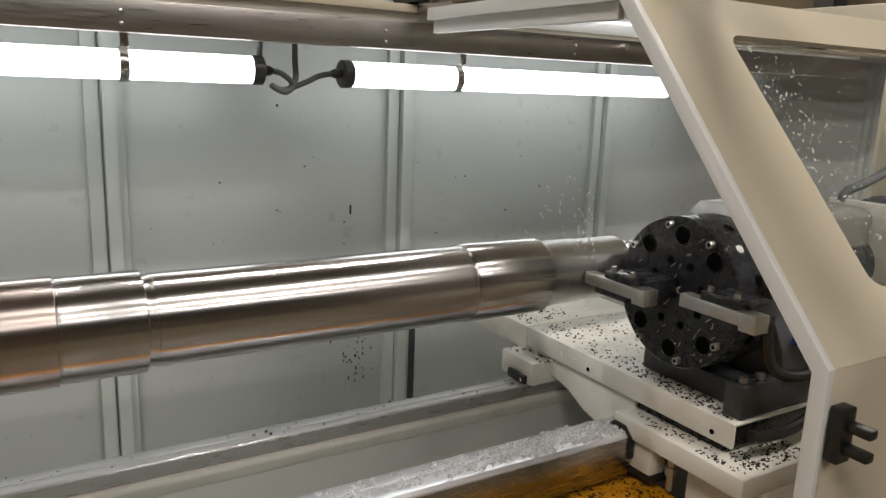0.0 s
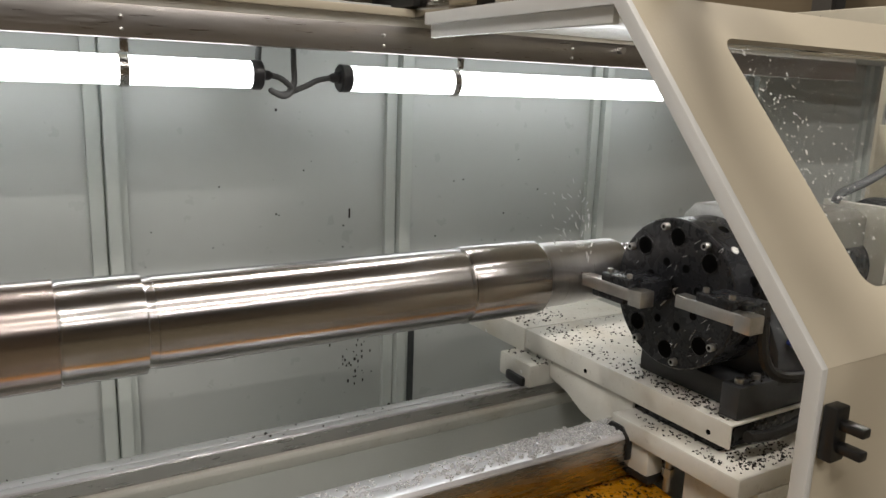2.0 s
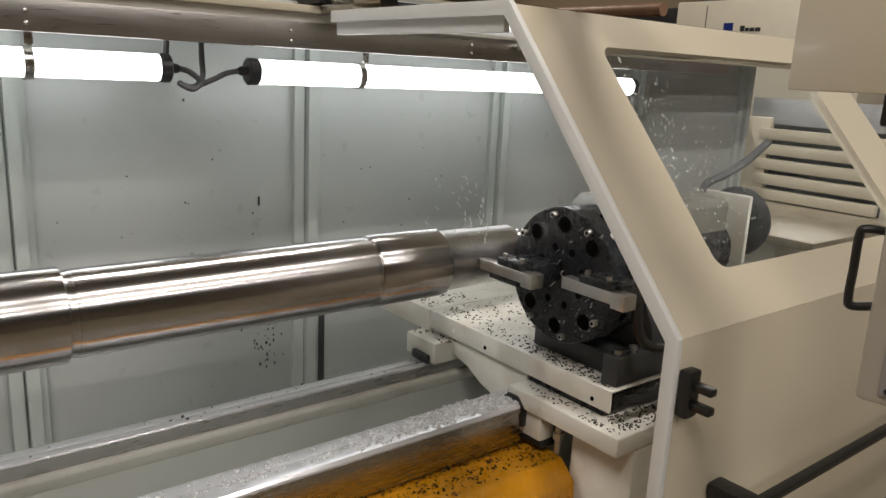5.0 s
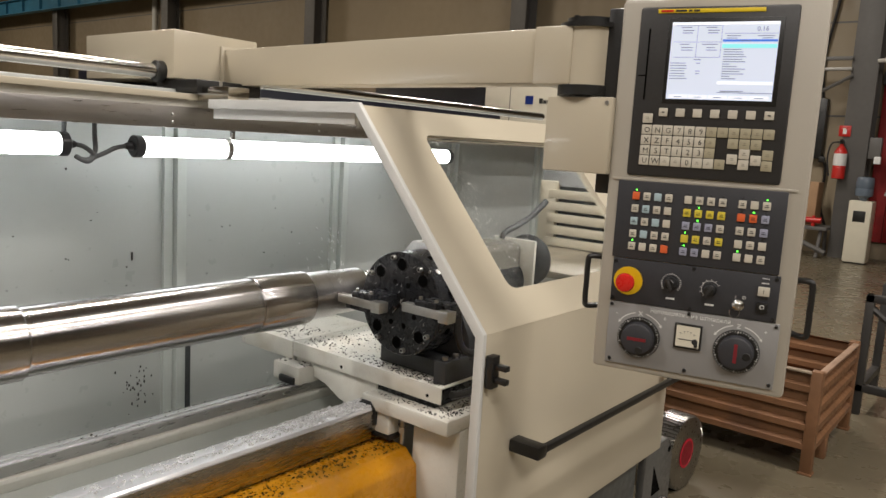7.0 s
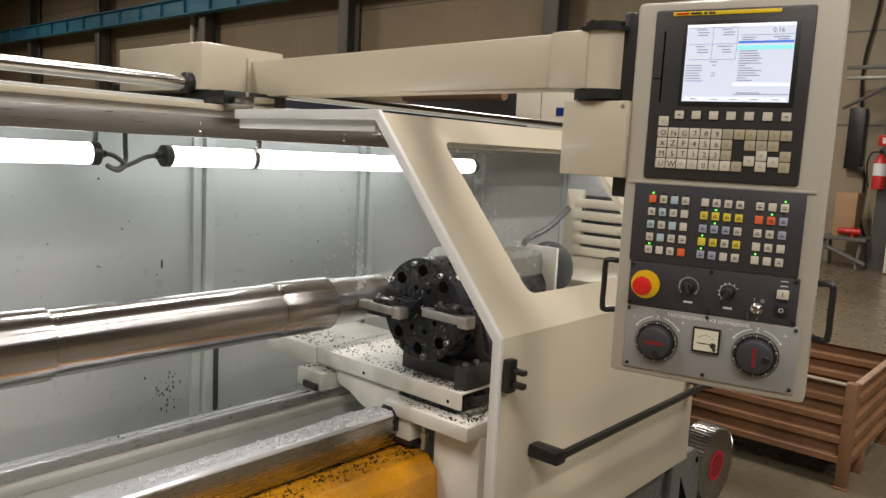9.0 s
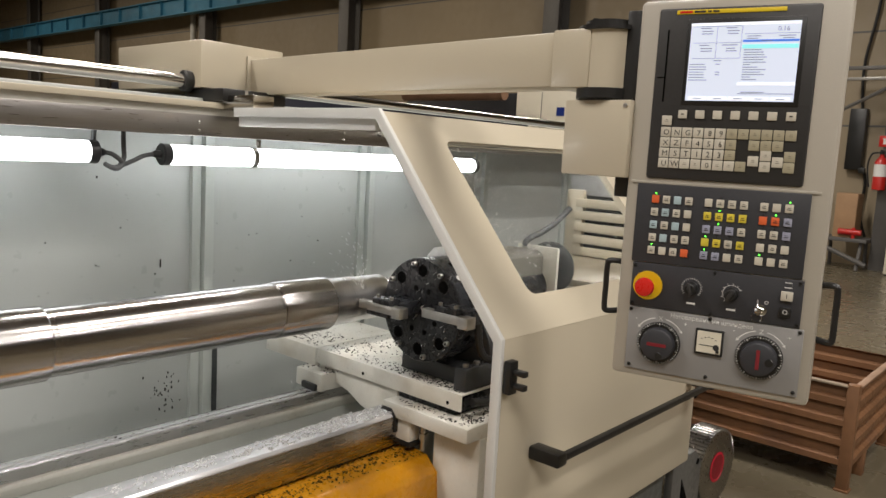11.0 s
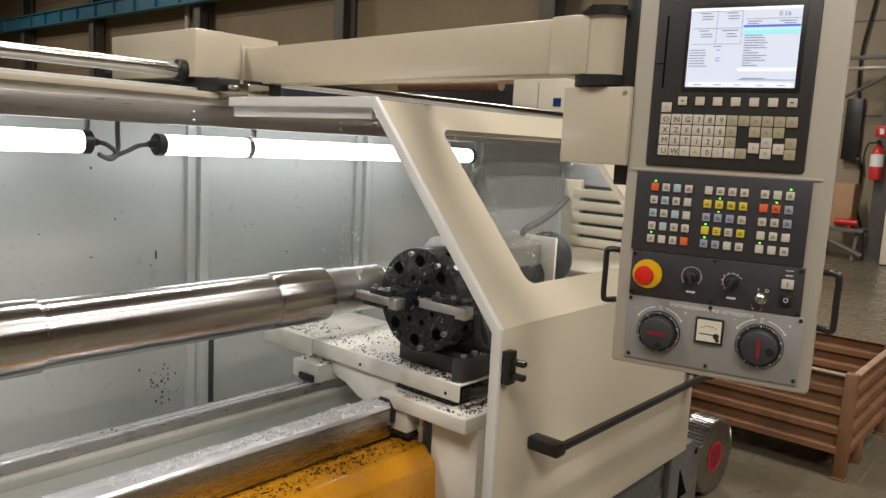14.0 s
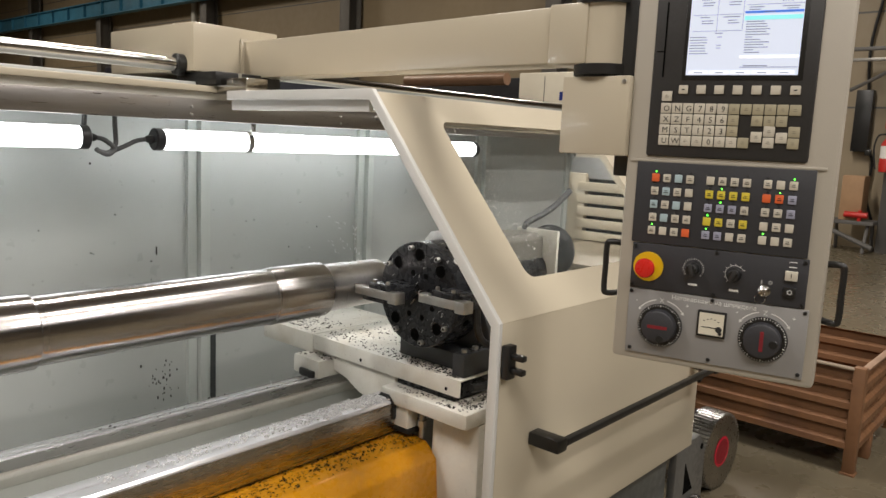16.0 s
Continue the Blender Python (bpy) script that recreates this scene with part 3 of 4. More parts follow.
# ---- pendant arm ----
arm = thing("pendant_arm", "cream box-section swivel arm carrying the control panel", "arm")
part("carriage_box", box(0.990, 1.858, 1.725, 1.32, 2.45, 1.882, 0.004), CREAM, arm)
part("beam", prism([(1.098, 0.53), (1.198, 0.53), (1.275, 1.857), (1.178, 1.857)], "z", 1.716, 1.838, 0.003), CREAM, arm)
part("weld_plate", box(1.165, 1.848, 1.708, 1.290, 1.8575, 1.848, 0.002), CREAM, arm)
part("end_block", box(1.085, 0.435, 1.712, 1.21, 0.532, 1.840, 0.004), CREAM, arm)
part("pivot", lathe([(1.712, 0.062), (1.837, 0.062)], "z", 48, origin=(1.150, 0.424, 0)), CREAM, arm)
part("pivot_cap", lathe([(1.837, 0.070), (1.847, 0.070), (1.849, 0.055), (1.859, 0.055)], "z", 48, origin=(1.150, 0.424, 0)), BLACKPL, arm)
part("pivot_seat", lathe([(1.690, 0.066), (1.712, 0.066)], "z", 48, origin=(1.150, 0.424, 0)), BLACKPL, arm)
part("lower_box", box(1.10, 0.333, 1.520, 1.215, 0.496, 1.686, 0.003), CREAM, arm)
rodt = thing("guide_rod", "polished steel guide rod above the lathe", "rod")
part("bar", rod((-2.4, 1.93, 1.745), (0.99, 1.93, 1.745), 0.023, 32), CHROME, rodt)
part("bar", rod((1.12, 1.93, 1.745), (3.4, 1.93, 1.745), 0.02, 32), CHROME, rodt)
part("gland", lathe([(0.962, 0.03), (0.966, 0.036), (0.99, 0.036)], "x", 32, origin=(0, 1.93, 1.745)), BLACKPL, rodt)


# ---- control panel: screen, keys, switches, dials ----
PANEL = mat("panel_housing_paint", (0.41, 0.378, 0.32), 0.4, var=0.05, scale=5, bump=0.12, bump_scale=250)
DARKGREY = mat("dark_grey_plastic", (0.028, 0.027, 0.027), 0.45, var=0.1, scale=15, bump=0.1, bump_scale=400)
NAVY = mat("slate_front_plate", (0.035, 0.036, 0.042), 0.45, var=0.1, scale=12)
GREYPLATE = mat("silver_grey_front_plate", (0.27, 0.265, 0.26), 0.42, var=0.06, scale=8)
KEY = mat("ivory_key_plastic", (0.60, 0.56, 0.47), 0.5, var=0.05, scale=60, rnd=0.15)
KEYTAN = mat("tan_key_plastic", (0.40, 0.36, 0.25), 0.5, var=0.05, scale=60, rnd=0.1)
KEYBLUE = mat("pale_blue_key", (0.40, 0.52, 0.56), 0.5, var=0.05, scale=60)
KEYLILAC = mat("lilac_key", (0.33, 0.34, 0.44), 0.5, var=0.05, scale=60)
KEYYEL = mat("yellow_key", (0.68, 0.55, 0.05), 0.5, var=0.06, scale=60)
KEYRED = mat("orange_red_key", (0.72, 0.13, 0.035), 0.5, var=0.06, scale=60)
INK = mat("black_ink", (0.02, 0.02, 0.02), 0.6, var=0.05)
LED = glow("green_led_light", (0.10, 1.0, 0.05), 3.0)
STOPRED = mat("red_button_plastic", (0.62, 0.015, 0.01), 0.3, var=0.06, scale=30, coat=0.3)
STOPYEL = mat("yellow_ring_plastic", (0.72, 0.46, 0.01), 0.35, var=0.05)
BANNER = mat("yellow_banner", (0.75, 0.55, 0.02), 0.4, var=0.04)
SCREEN = glow("screen_light", (0.60, 0.66, 0.80), 0.44)
SCRBLUE = glow("screen_blue", (0.04, 0.16, 0.62), 0.5)
SCRCYAN = glow("screen_cyan", (0.25, 0.75, 0.76), 0.5)
SCRWHITE = glow("screen_white", (0.80, 0.84, 0.92), 0.55)
SCRINK = glow("screen_ink", (0.20, 0.22, 0.30), 0.25)
KEYINK = mat("brown_grey_ink", (0.20, 0.18, 0.14), 0.6, var=0.05)
METERFACE = mat("meter_card", (0.70, 0.66, 0.54), 0.5, var=0.04)

cp = thing("control_panel", "cream control pendant with lit screen, keyboard, dials and red stop button", "control panel", (1.158, 0.126, 1.077), turn=-77.0)
FACE = pose(0, 0, 0, 90)


def on_face(u, z, d):
    return Matrix.Translation((u, -d, z)) @ FACE


part("housing", box(-0.212, 0.0, 0.011, 0.187, 0.075, 0.814, 0.010), PANEL, cp)
part("back_box", box(-0.18, 0.075, 0.06, 0.15, 0.16, 0.76, 0.01), PANEL, cp)
part("hinge_post", box(-0.245, 0.02, 0.40, -0.212, 0.06, 0.80, 0.004), BLACKPL, cp)
unit = part("display_unit", box(-0.172, -0.020, 0.446, 0.134, 0.001, 0.796, 0.006), DARKGREY, cp, "dark grey plastic display and keyboard unit")
part("bezel", box(-0.112, -0.0215, 0.600, 0.109, -0.019, 0.772, 0.001), BLACKPL, unit)
unit.location = (0, 0.014, 0)
scr = part("screen", box(-0.104, -0.0235, 0.609, 0.100, -0.021, 0.763, 0), SCREEN, unit, "lit machine control screen with tables of values")
part("banner", box(-0.136, -0.0215, 0.7825, 0.071, -0.0195, 0.7905, 0.0005), BANNER, unit, "yellow name strip")
part("mark", box(-0.130, -0.0222, 0.7845, -0.105, -0.0214, 0.7885, 0), STOPRED, unit)
for a, b in ((-0.101, -0.079), (-0.075, -0.068), (-0.065, -0.053)):
    part("mark", box(a, -0.0222, 0.7845, b, -0.0214, 0.7885, 0), INK, unit)
part("card_slot", box(-0.151, -0.0212, 0.606, -0.148, -0.0195, 0.752, 0.0005), HOLESHADE, unit)
part("card_slot", box(-0.165, -0.0212, 0.655, -0.150, -0.0195, 0.657, 0.0005), HOLESHADE, unit)


def bar(u0, z0, u1, z1, m, d=0.0241, parent=None):
    part("screen_mark", box(u0, -d, z0, u1, -d + 0.0008, z1, 0), m, parent or scr, smooth=False)


bar(-0.003, 0.7245, 0.099, 0.7285, SCRBLUE)
bar(-0.003, 0.712, 0.099, 0.7195, SCRCYAN)
bar(-0.006, 0.6405, 0.099, 0.646, SCRWHITE)
bar(-0.104, 0.7575, 0.100, 0.763, SCRWHITE)
words("0.16", 0.0125, SCRINK, scr, on_face(0.070, 0.7485, 0.0239))
for u0, u1, zz in ((-0.098, -0.006, 0.756), (-0.098, -0.006, 0.7235), (-0.098, -0.006, 0.693), (0.0, 0.1, 0.740)):
    bar(u0, zz, u1, zz + 0.0006, SCRINK)
bar(-0.053, 0.694, -0.0524, 0.756, SCRINK)
bar(-0.006, 0.694, -0.0054, 0.756, SCRINK)
rg = random.Random(5)
for row in range(13):
    w = rg.uniform(0.012, 0.045)
    bar(0.001, 0.7085 - row * 0.0048, 0.001 + w, 0.7098 - row * 0.0048, SCRINK)
for u, z, w in ((-0.085, 0.752, 0.02), (-0.082, 0.746, 0.022), (-0.082, 0.741, 0.02), (-0.036, 0.752, 0.02), (-0.033, 0.746, 0.022), (-0.033, 0.741, 0.02), (-0.085, 0.7185, 0.018), (-0.082, 0.712, 0.022), (-0.082, 0.707, 0.022), (-0.042, 0.7185, 0.03), (-0.033, 0.712, 0.016), (-0.033, 0.707, 0.02), (-0.055, 0.688, 0.014), (0.03, 0.7255, 0.02), (0.062, 0.735, 0.03), (0.004, 0.735, 0.026), (0.004, 0.7305, 0.02), (0.07, 0.7305, 0.02)):
    bar(u, z, u + w, z + 0.0014, SCRINK)
for row in range(7):
    bar(-0.101, 0.681 - row * 0.0052, -0.101 + rg.uniform(0.028, 0.036), 0.6822 - row * 0.0052, SCRINK)
    if row in (0, 3, 4):
        bar(-0.05, 0.681 - row * 0.0052, -0.042, 0.6822 - row * 0.0052, SCRINK)
for k in range(5):
    bar(-0.098 + k * 0.039, 0.6105, -0.062 + k * 0.039, 0.6175, SCRWHITE)
    bar(-0.088 + k * 0.039, 0.613, -0.072 + k * 0.039, 0.6146, SCRINK, 0.0246)
bar(-0.004, 0.6235, 0.099, 0.6245, SCRINK)
bar(0.002, 0.626, 0.045, 0.6275, SCRINK)

KEYBM = {}


def key(u, z, w, h, m, parent, text="", d=0.020, ink=INK, name="key"):
    """One raised key cap; alike caps share a mesh."""
    tag = (w, h, m.name, d)
    if tag not in KEYBM:
        k = part(name, box(-w / 2, -0.0035, -h / 2, w / 2, 0.0, h / 2, 0.0012), m, parent)
        KEYBM[tag] = k.data
    else:
        k = new(name, KEYBM[tag])
        k.parent = parent
    k.location = (u, -d, z)
    if text:
        words(text, h * 0.78, ink, k, Matrix.Translation((w * 0.08, -0.0036, -h * 0.06)) @ FACE, "legend")
    elif d == 0.020:
        part("legend", box(-w * 0.17, -0.0040, -0.0022, w * 0.17, -0.0034, -0.0012, 0), KEYINK, k, smooth=False)
        part("legend", box(-w * 0.12, -0.0040, 0.0012, w * 0.12, -0.0034, 0.0022, 0), KEYINK, k, smooth=False)
    return k


for i in range(7):
    k = key(-0.106 + i * 0.0342, 0.581, 0.018, 0.017, KEY, unit, "" if i not in (0, 6) else "", 0.0201)
    if i in (0, 6):
        part("legend", box(-0.003, -0.0041, -0.0012, 0.003, -0.0034, 0.0012, 0), INK, k)
KU, KZ = -0.137, (0.544, 0.5225, 0.501, 0.4795)
ROWS4 = ("ONG789......", "XZF456.-...-", "MST123.-----", "UW.-0...----")
for r, row in enumerate(ROWS4):
    for c in range(12):
        if (r == 1 and c in (7, 11)) or (r == 2 and c >= 7) or (r == 3 and c >= 8):
            continue
        ch = row[c] if row[c] not in ".-" else ""
        key(KU + c * 0.0218, KZ[r], 0.0202, 0.0202, KEYTAN if c >= 6 and r < 3 or (r == 3 and c == 7) else KEY, unit, ch)
key(-0.137, 0.5675, 0.0202, 0.020, KEY, unit)
for u, z in ((0.061, 0.503), (0.061, 0.4815), (0.0385, 0.4915), (0.0835, 0.4915)):
    key(u, z, 0.0202, 0.0202, KEY, unit)
for z in (0.503, 0.4815):
    key(0.1045, z, 0.0202, 0.0202, KEYTAN, unit)

kp = part("key_plate", box(-0.186, -0.006, 0.266, 0.152, 0.001, 0.434, 0.0015), NAVY, cp, "dark slate function key plate")
part("plate_edge", box(-0.200, -0.0035, 0.434, 0.168, 0.0, 0.4395, 0.001), PANEL, cp)
KEYCOL = {"o": KEYRED, "w": KEY, "b": KEYBLUE, "y": KEYYEL, "l": KEYLILAC}
GRID = ((-0.1455, ("owbw", "wbww", "bwbw", "wbww", "wwwo"), ((0, 0), (4, 0))),
        (-0.0375, ("wwww", "yyyy", "lllw", "yywy", "llww"), ((1, 1), (2, 1), (3, 0), (4, 0))),
        (0.0690, ("www", "ool", "wwl", "www", "www"), ((0, 2), (1, 1), (4, 0))))
for u0, rows, lit in GRID:
    for r, row in enumerate(rows):
        for c, ch in enumerate(row):
            u, z = u0 + c * 0.0228, 0.4025 - r * 0.0273
            k = key(u, z, 0.0150, 0.0165, KEYCOL[ch], kp, d=0.006, name="function_key")
            if rg.random() < 0.75:
                part("legend", box(-0.004, -0.0041, -0.0028, 0.004, -0.0034, -0.0012, 0), INK, k, smooth=False)
                part("legend", box(-0.003, -0.0041, 0.001, 0.003, -0.0034, 0.0022, 0), INK, k, smooth=False)
            part("indicator", lathe([(-0.0082, 0.0), (-0.0078, 0.0013), (-0.006, 0.0017)], "y", 10, origin=(u, 0, z + 0.0125), caps=False), LED if (r, c) in lit else BLACKPL, kp)

sp = part("switch_plate", box(-0.182, -0.005, 0.1675, 0.157, 0.001, 0.2640, 0.0015), NAVY, cp, "dark slate switch plate")
st = part("stop_button", lathe([(-0.008, 0.031), (-0.005, 0.031)], "y", 40, origin=(-0.146, 0, 0.216)), STOPYEL, sp, "red mushroom emergency stop on a yellow ring")
part("mushroom", lathe([(-0.046, 0.0), (-0.046, 0.012), (-0.044, 0.0185), (-0.038, 0.0205), (-0.030, 0.019), (-0.028, 0.013), (-0.008, 0.012)], "y", 40, origin=(-0.146, 0, 0.216), caps=False), STOPRED, st)
for ku, z, n, a0, a1 in ((-0.055, 0.222, 21, -130, 130), (0.025, 0.220, 8, -140, 60)):
    kb = part("rotary_knob", lathe([(-0.030, 0.009), (-0.029, 0.0105), (-0.014, 0.012), (-0.012, 0.0135), (-0.005, 0.0135)], "y", 28, origin=(ku, 0, z)), BLACKPL, sp)
    part("pointer", box(-0.0035, -0.036, -0.0125, 0.0035, -0.024, 0.0125, 0.001, m=Matrix.Translation((ku, 0, z)) @ pose(0, 0, 0, 0, 25 if n == 8 else -18, 0)), DARKGREY, kb)
    for i in range(n):
        a = radians(a0 + (a1 - a0) * i / (n - 1))
        part("tick", box(-0.0006, -0.0057, 0.018, 0.0006, -0.0048, 0.0215, 0, m=Matrix.Translation((ku, 0, z)) @ pose(0, 0, 0, 0, math.degrees(a), 0)), WHITEPR, sp, smooth=False)
    part("legend", box(ku - 0.008, -0.0057, z - 0.035, ku + 0.01, -0.0048, z - 0.031, 0), WHITEPR, sp, smooth=False)
arc = bmesh.new()
for i in range(24):
    a, b = radians(-150 + 210 * i / 24), radians(-150 + 210 * (i + 1) / 24)
    arc.faces.new([arc.verts.new((0.025 + r * math.sin(x), -0.0056, 0.220 + r * math.cos(x))) for r, x in ((0.0172, a), (0.0172, b), (0.0182, b), (0.0182, a))])
part("scale_arc", arc, WHITEPR, sp)
ks = part("key_switch", lathe([(-0.016, 0.006), (-0.014, 0.009), (-0.007, 0.0095), (-0.005, 0.012)], "y", 24, origin=(0.082, 0, 0.194)), CHROME, sp, "chrome key switch")
part("key_body", box(0.0805, -0.030, 0.188, 0.0835, -0.014, 0.199, 0.001), CHROME, ks)
part("key_ring", lathe([(-0.028, 0.0095), (-0.027, 0.0105), (-0.026, 0.0095)], "y", 20, origin=(0.078, 0, 0.182), caps=False), CHROME, ks)
words("I", 0.010, WHITEPR, sp, on_face(0.076, 0.211, 0.0055), "legend")
words("O", 0.010, WHITEPR, sp, on_face(0.092, 0.211, 0.0055), "legend")
bi = part("push_button", box(0.117, -0.013, 0.2205, 0.139, -0.004, 0.239, 0.0015), KEY, sp)
words("I", 0.013, INK, bi, on_face(0.128, 0.2297, 0.0133), "legend")
bo = part("push_button", box(0.117, -0.013, 0.1885, 0.139, -0.004, 0.207, 0.0015), BLACKPL, sp)
words("O", 0.013, WHITEPR, bo, on_face(0.128, 0.1977, 0.0133), "legend")
part("symbol", box(0.122, -0.0057, 0.2455, 0.136, -0.0048, 0.2475, 0), WHITEPR, sp)
part("symbol", box(0.122, -0.0057, 0.2555, 0.136, -0.0048, 0.2570, 0), WHITEPR, sp)

gp = part("dial_plate", box(-0.182, -0.005, 0.028, 0.166, 0.001, 0.1660, 0.0015), GREYPLATE, cp, "silver grey plate with two handwheel dials and a meter")
words("Натоварване на шпиндела", 0.0128, WHITEPR, gp, on_face(-0.010, 0.1565, 0.0053), "writing")
for ku, z, letter, turn in ((-0.112, 0.094, "X", 0), (0.089, 0.0975, "Z", 90)):
    dl = part("handwheel_dial", lathe([(-0.012, 0.044), (-0.010, 0.0455), (-0.005, 0.0455)], "y", 56, origin=(ku, 0, z)), BLACKPL, gp, "black handwheel dial with white scale")
    part("wheel", lathe([(-0.030, 0.0), (-0.030, 0.030), (-0.028, 0.0335), (-0.012, 0.0355)], "y", 48, origin=(ku, 0, z), caps=False), NAVY, dl)
    part("crank_dimple", lathe([(-0.0315, 0.0), (-0.0315, 0.007), (-0.030, 0.0085)], "y", 20, origin=(ku + (0.006 if turn == 0 else 0.022), 0, z - (0.024 if turn == 0 else 0.003)), caps=False), BLACKPL, dl)
    part("mark", box(-0.020, -0.0308, -0.0035, 0.020, -0.0300, 0.0035, 0, m=Matrix.Translation((ku, 0, z)) @ pose(0, 0, 0, 0, -turn, 0)), REDPR, dl, smooth=False)
    for i in range(50):
        long_tick = i % 5 == 0
        part("tick", box(-0.0006 if not long_tick else -0.001, -0.0126, 0.0395 if long_tick else 0.0415, 0.0006 if not long_tick else 0.001, -0.0118, 0.044, 0, m=Matrix.Translation((ku, 0, z)) @ pose(0, 0, 0, 0, i * 7.2, 0)), WHITEPR, dl, smooth=False)
    words(letter, 0.013, WHITEPR, gp, on_face(ku, z + 0.0525, 0.0053), "legend")
    words("-", 0.014, WHITEPR, gp, on_face(ku - 0.052, z + 0.048, 0.0053), "legend")
    words("+", 0.014, WHITEPR, gp, on_face(ku + 0.052, z + 0.048, 0.0053), "legend")
    for s in (-1, 1):
        arrow = bmesh.new()
        for i in range(10):
            a, b = radians(s * (12 + 4.0 * i)), radians(s * (16 + 4.0 * i))
            arrow.faces.new([arrow.verts.new((ku + r * math.sin(x), -0.0055, z + r * math.cos(x))) for r, x in ((0.0530, a), (0.0530, b), (0.0552, b), (0.0552, a))])
        e = radians(s * 53)
        tip = radians(s * 60)
        arrow.faces.new([arrow.verts.new((ku + r * math.sin(x), -0.0055, z + r * math.cos(x))) for r, x in ((0.0505, e), (0.0577, e), (0.0541, tip))])
        part("arrow", arrow, WHITEPR, gp)
mt = part("load_meter", box(-0.037, -0.012, 0.086, 0.019, -0.004, 0.140, 0.0015), BLACKPL, gp, "square dial meter with cream card")
part("card", box(-0.033, -0.0128, 0.091, 0.015, -0.0118, 0.136, 0), METERFACE, mt)
part("needle", box(-0.027, -0.0138, 0.1060, 0.004, -0.0130, 0.1074, 0), INK, mt)
part("hub", lathe([(-0.0145, 0.0), (-0.0145, 0.005), (-0.0125, 0.0065)], "y", 20, origin=(0.006, 0, 0.104), caps=False), INK, mt)
part("screw", lathe([(-0.0145, 0.0), (-0.0145, 0.0035), (-0.0125, 0.004)], "y", 14, origin=(0.009, 0, 0.096), caps=False), INK, mt)
for i in range(5):
    part("scale_mark", box(-0.025 + i * 0.007, -0.0135, 0.119 + 0.005 * math.sin(i * 0.8), -0.022 + i * 0.007, -0.0127, 0.1205 + 0.005 * math.sin(i * 0.8), 0), INK, mt)
for u, z in ((-0.177, 0.257), (0.150, 0.258), (-0.178, 0.174), (0.152, 0.174), (-0.012, 0.259), (-0.012, 0.172), (-0.012, 0.161), (-0.177, 0.160), (0.159, 0.160), (-0.172, 0.037), (-0.010, 0.037), (0.158, 0.037)):
    part("screw", lathe([(-0.0085, 0.0), (-0.0085, 0.003), (-0.0045, 0.0042)], "y", 12, origin=(u, 0, z), caps=False), BLACKPL, cp)
for u, s in ((-0.212, -1), (0.184, 1)):
    part("grab_handle", tube([(u, 0.035, 0.255), (u + s * 0.026, 0.02, 0.257), (u + s * 0.032, 0.018, 0.246), (u + s * 0.032, 0.018, 0.200), (u + s * 0.032, 0.018, 0.154), (u + s * 0.026, 0.02, 0.143), (u, 0.035, 0.145)], 0.0065, 10, 6), BLACKPL, cp)

# ---- far hall: columns, crane beam, wall fittings ----
RED = mat("red_paint", (0.50, 0.02, 0.015), 0.35, var=0.1, scale=5)
for y in (-11.8, -4.8, 2.20, 9.12, 16.0, 23.3, 31.3, 38.5):
    c = thing("hall_column", "dark grey steel hall column", "column", (13.95, y, 0), "columns along the wall")
    part("web", box(-0.20, -0.016, 0.0, 0.20, 0.016, 9.0, 0.003), COLM, c)
    part("flange", box(-0.22, -0.20, 0.0, -0.20, 0.20, 9.0, 0.003), COLM, c)
    part("flange", box(0.20, -0.20, 0.0, 0.22, 0.20, 9.0, 0.003), COLM, c)
crane = thing("crane_beam", "blue painted crane runway beam along the wall", "crane beam")
part("web", box(13.55, -15.9, 5.85, 13.58, 45.9, 6.35, 0.004), BLUEM, crane)
part("flange", box(13.42, -15.9, 6.35, 13.71, 45.9, 6.39, 0.004), BLUEM, crane)
part("flange", box(13.42, -15.9, 5.81, 13.71, 45.9, 5.85, 0.004), BLUEM, crane)
for k in range(22):
    part("stiffener", box(13.45, 8 + k * 1.6, 5.85, 13.55, 8.02 + k * 1.6, 6.35, 0), BLUEM, crane)
down = thing("downpipe", "pale grey pipe running down the wall", "pipe")
part("pipe", rod((14.15, 24.6, 0), (14.15, 24.6, 8.9), 0.09, 16), mat("pale_grey_pipe", (0.5, 0.5, 0.47), 0.5), down)
shelf_br = thing("wall_bracket", "grey steel bracket frame fixed to the column", "bracket")
part("arm", box(13.66, 2.38, 3.30, 13.72, 3.05, 3.36, 0.004), COLM, shelf_br)
part("arm", box(13.66, 2.38, 3.13, 13.72, 3.05, 3.18, 0.004), mat("light_grey_steel", (0.30, 0.29, 0.27), 0.4, 0.4), shelf_br)
part("brace", tube([(13.69, 2.36, 3.05), (13.69, 2.7, 2.85), (13.69, 3.05, 2.66)], 0.03, 6, 2), COLM, shelf_br)
part("arm", box(13.66, 1.0, 3.25, 13.72, 2.02, 3.31, 0.004), mat("pale_steel", (0.42, 0.40, 0.36), 0.4, 0.3), shelf_br)
cab = thing("wall_cable", "black cable hanging down the wall", "cable")
part("cable", tube([(14.2, 2.78, 6.0), (14.2, 2.80, 4.5), (14.2, 2.93, 3.4), (14.2, 2.85, 2.4), (14.2, 2.86, 1.9), (14.2, 2.70, 1.5), (14.2, 2.72, 0.9), (14.2, 2.60, 0.5)], 0.025, 8, 6), BLACKPL, cab)
sw = thing("switch_box", "tall black electric box on the wall", "electric box")
part("body", box(14.10, 2.78, 1.66, 14.28, 3.04, 2.70, 0.01), BLACKPL, sw)
part("plug", box(14.05, 2.70, 1.60, 14.12, 2.80, 1.70, 0.01), BLACKPL, sw)
tagged(part("cardboard_box", box(13.5, 2.62, 0.52, 13.9, 2.95, 1.26, 0.01), mat("brown_cardboard", (0.36, 0.22, 0.12), 0.7, var=0.12)), "brown cardboard carton on a low steel trestle", "box")
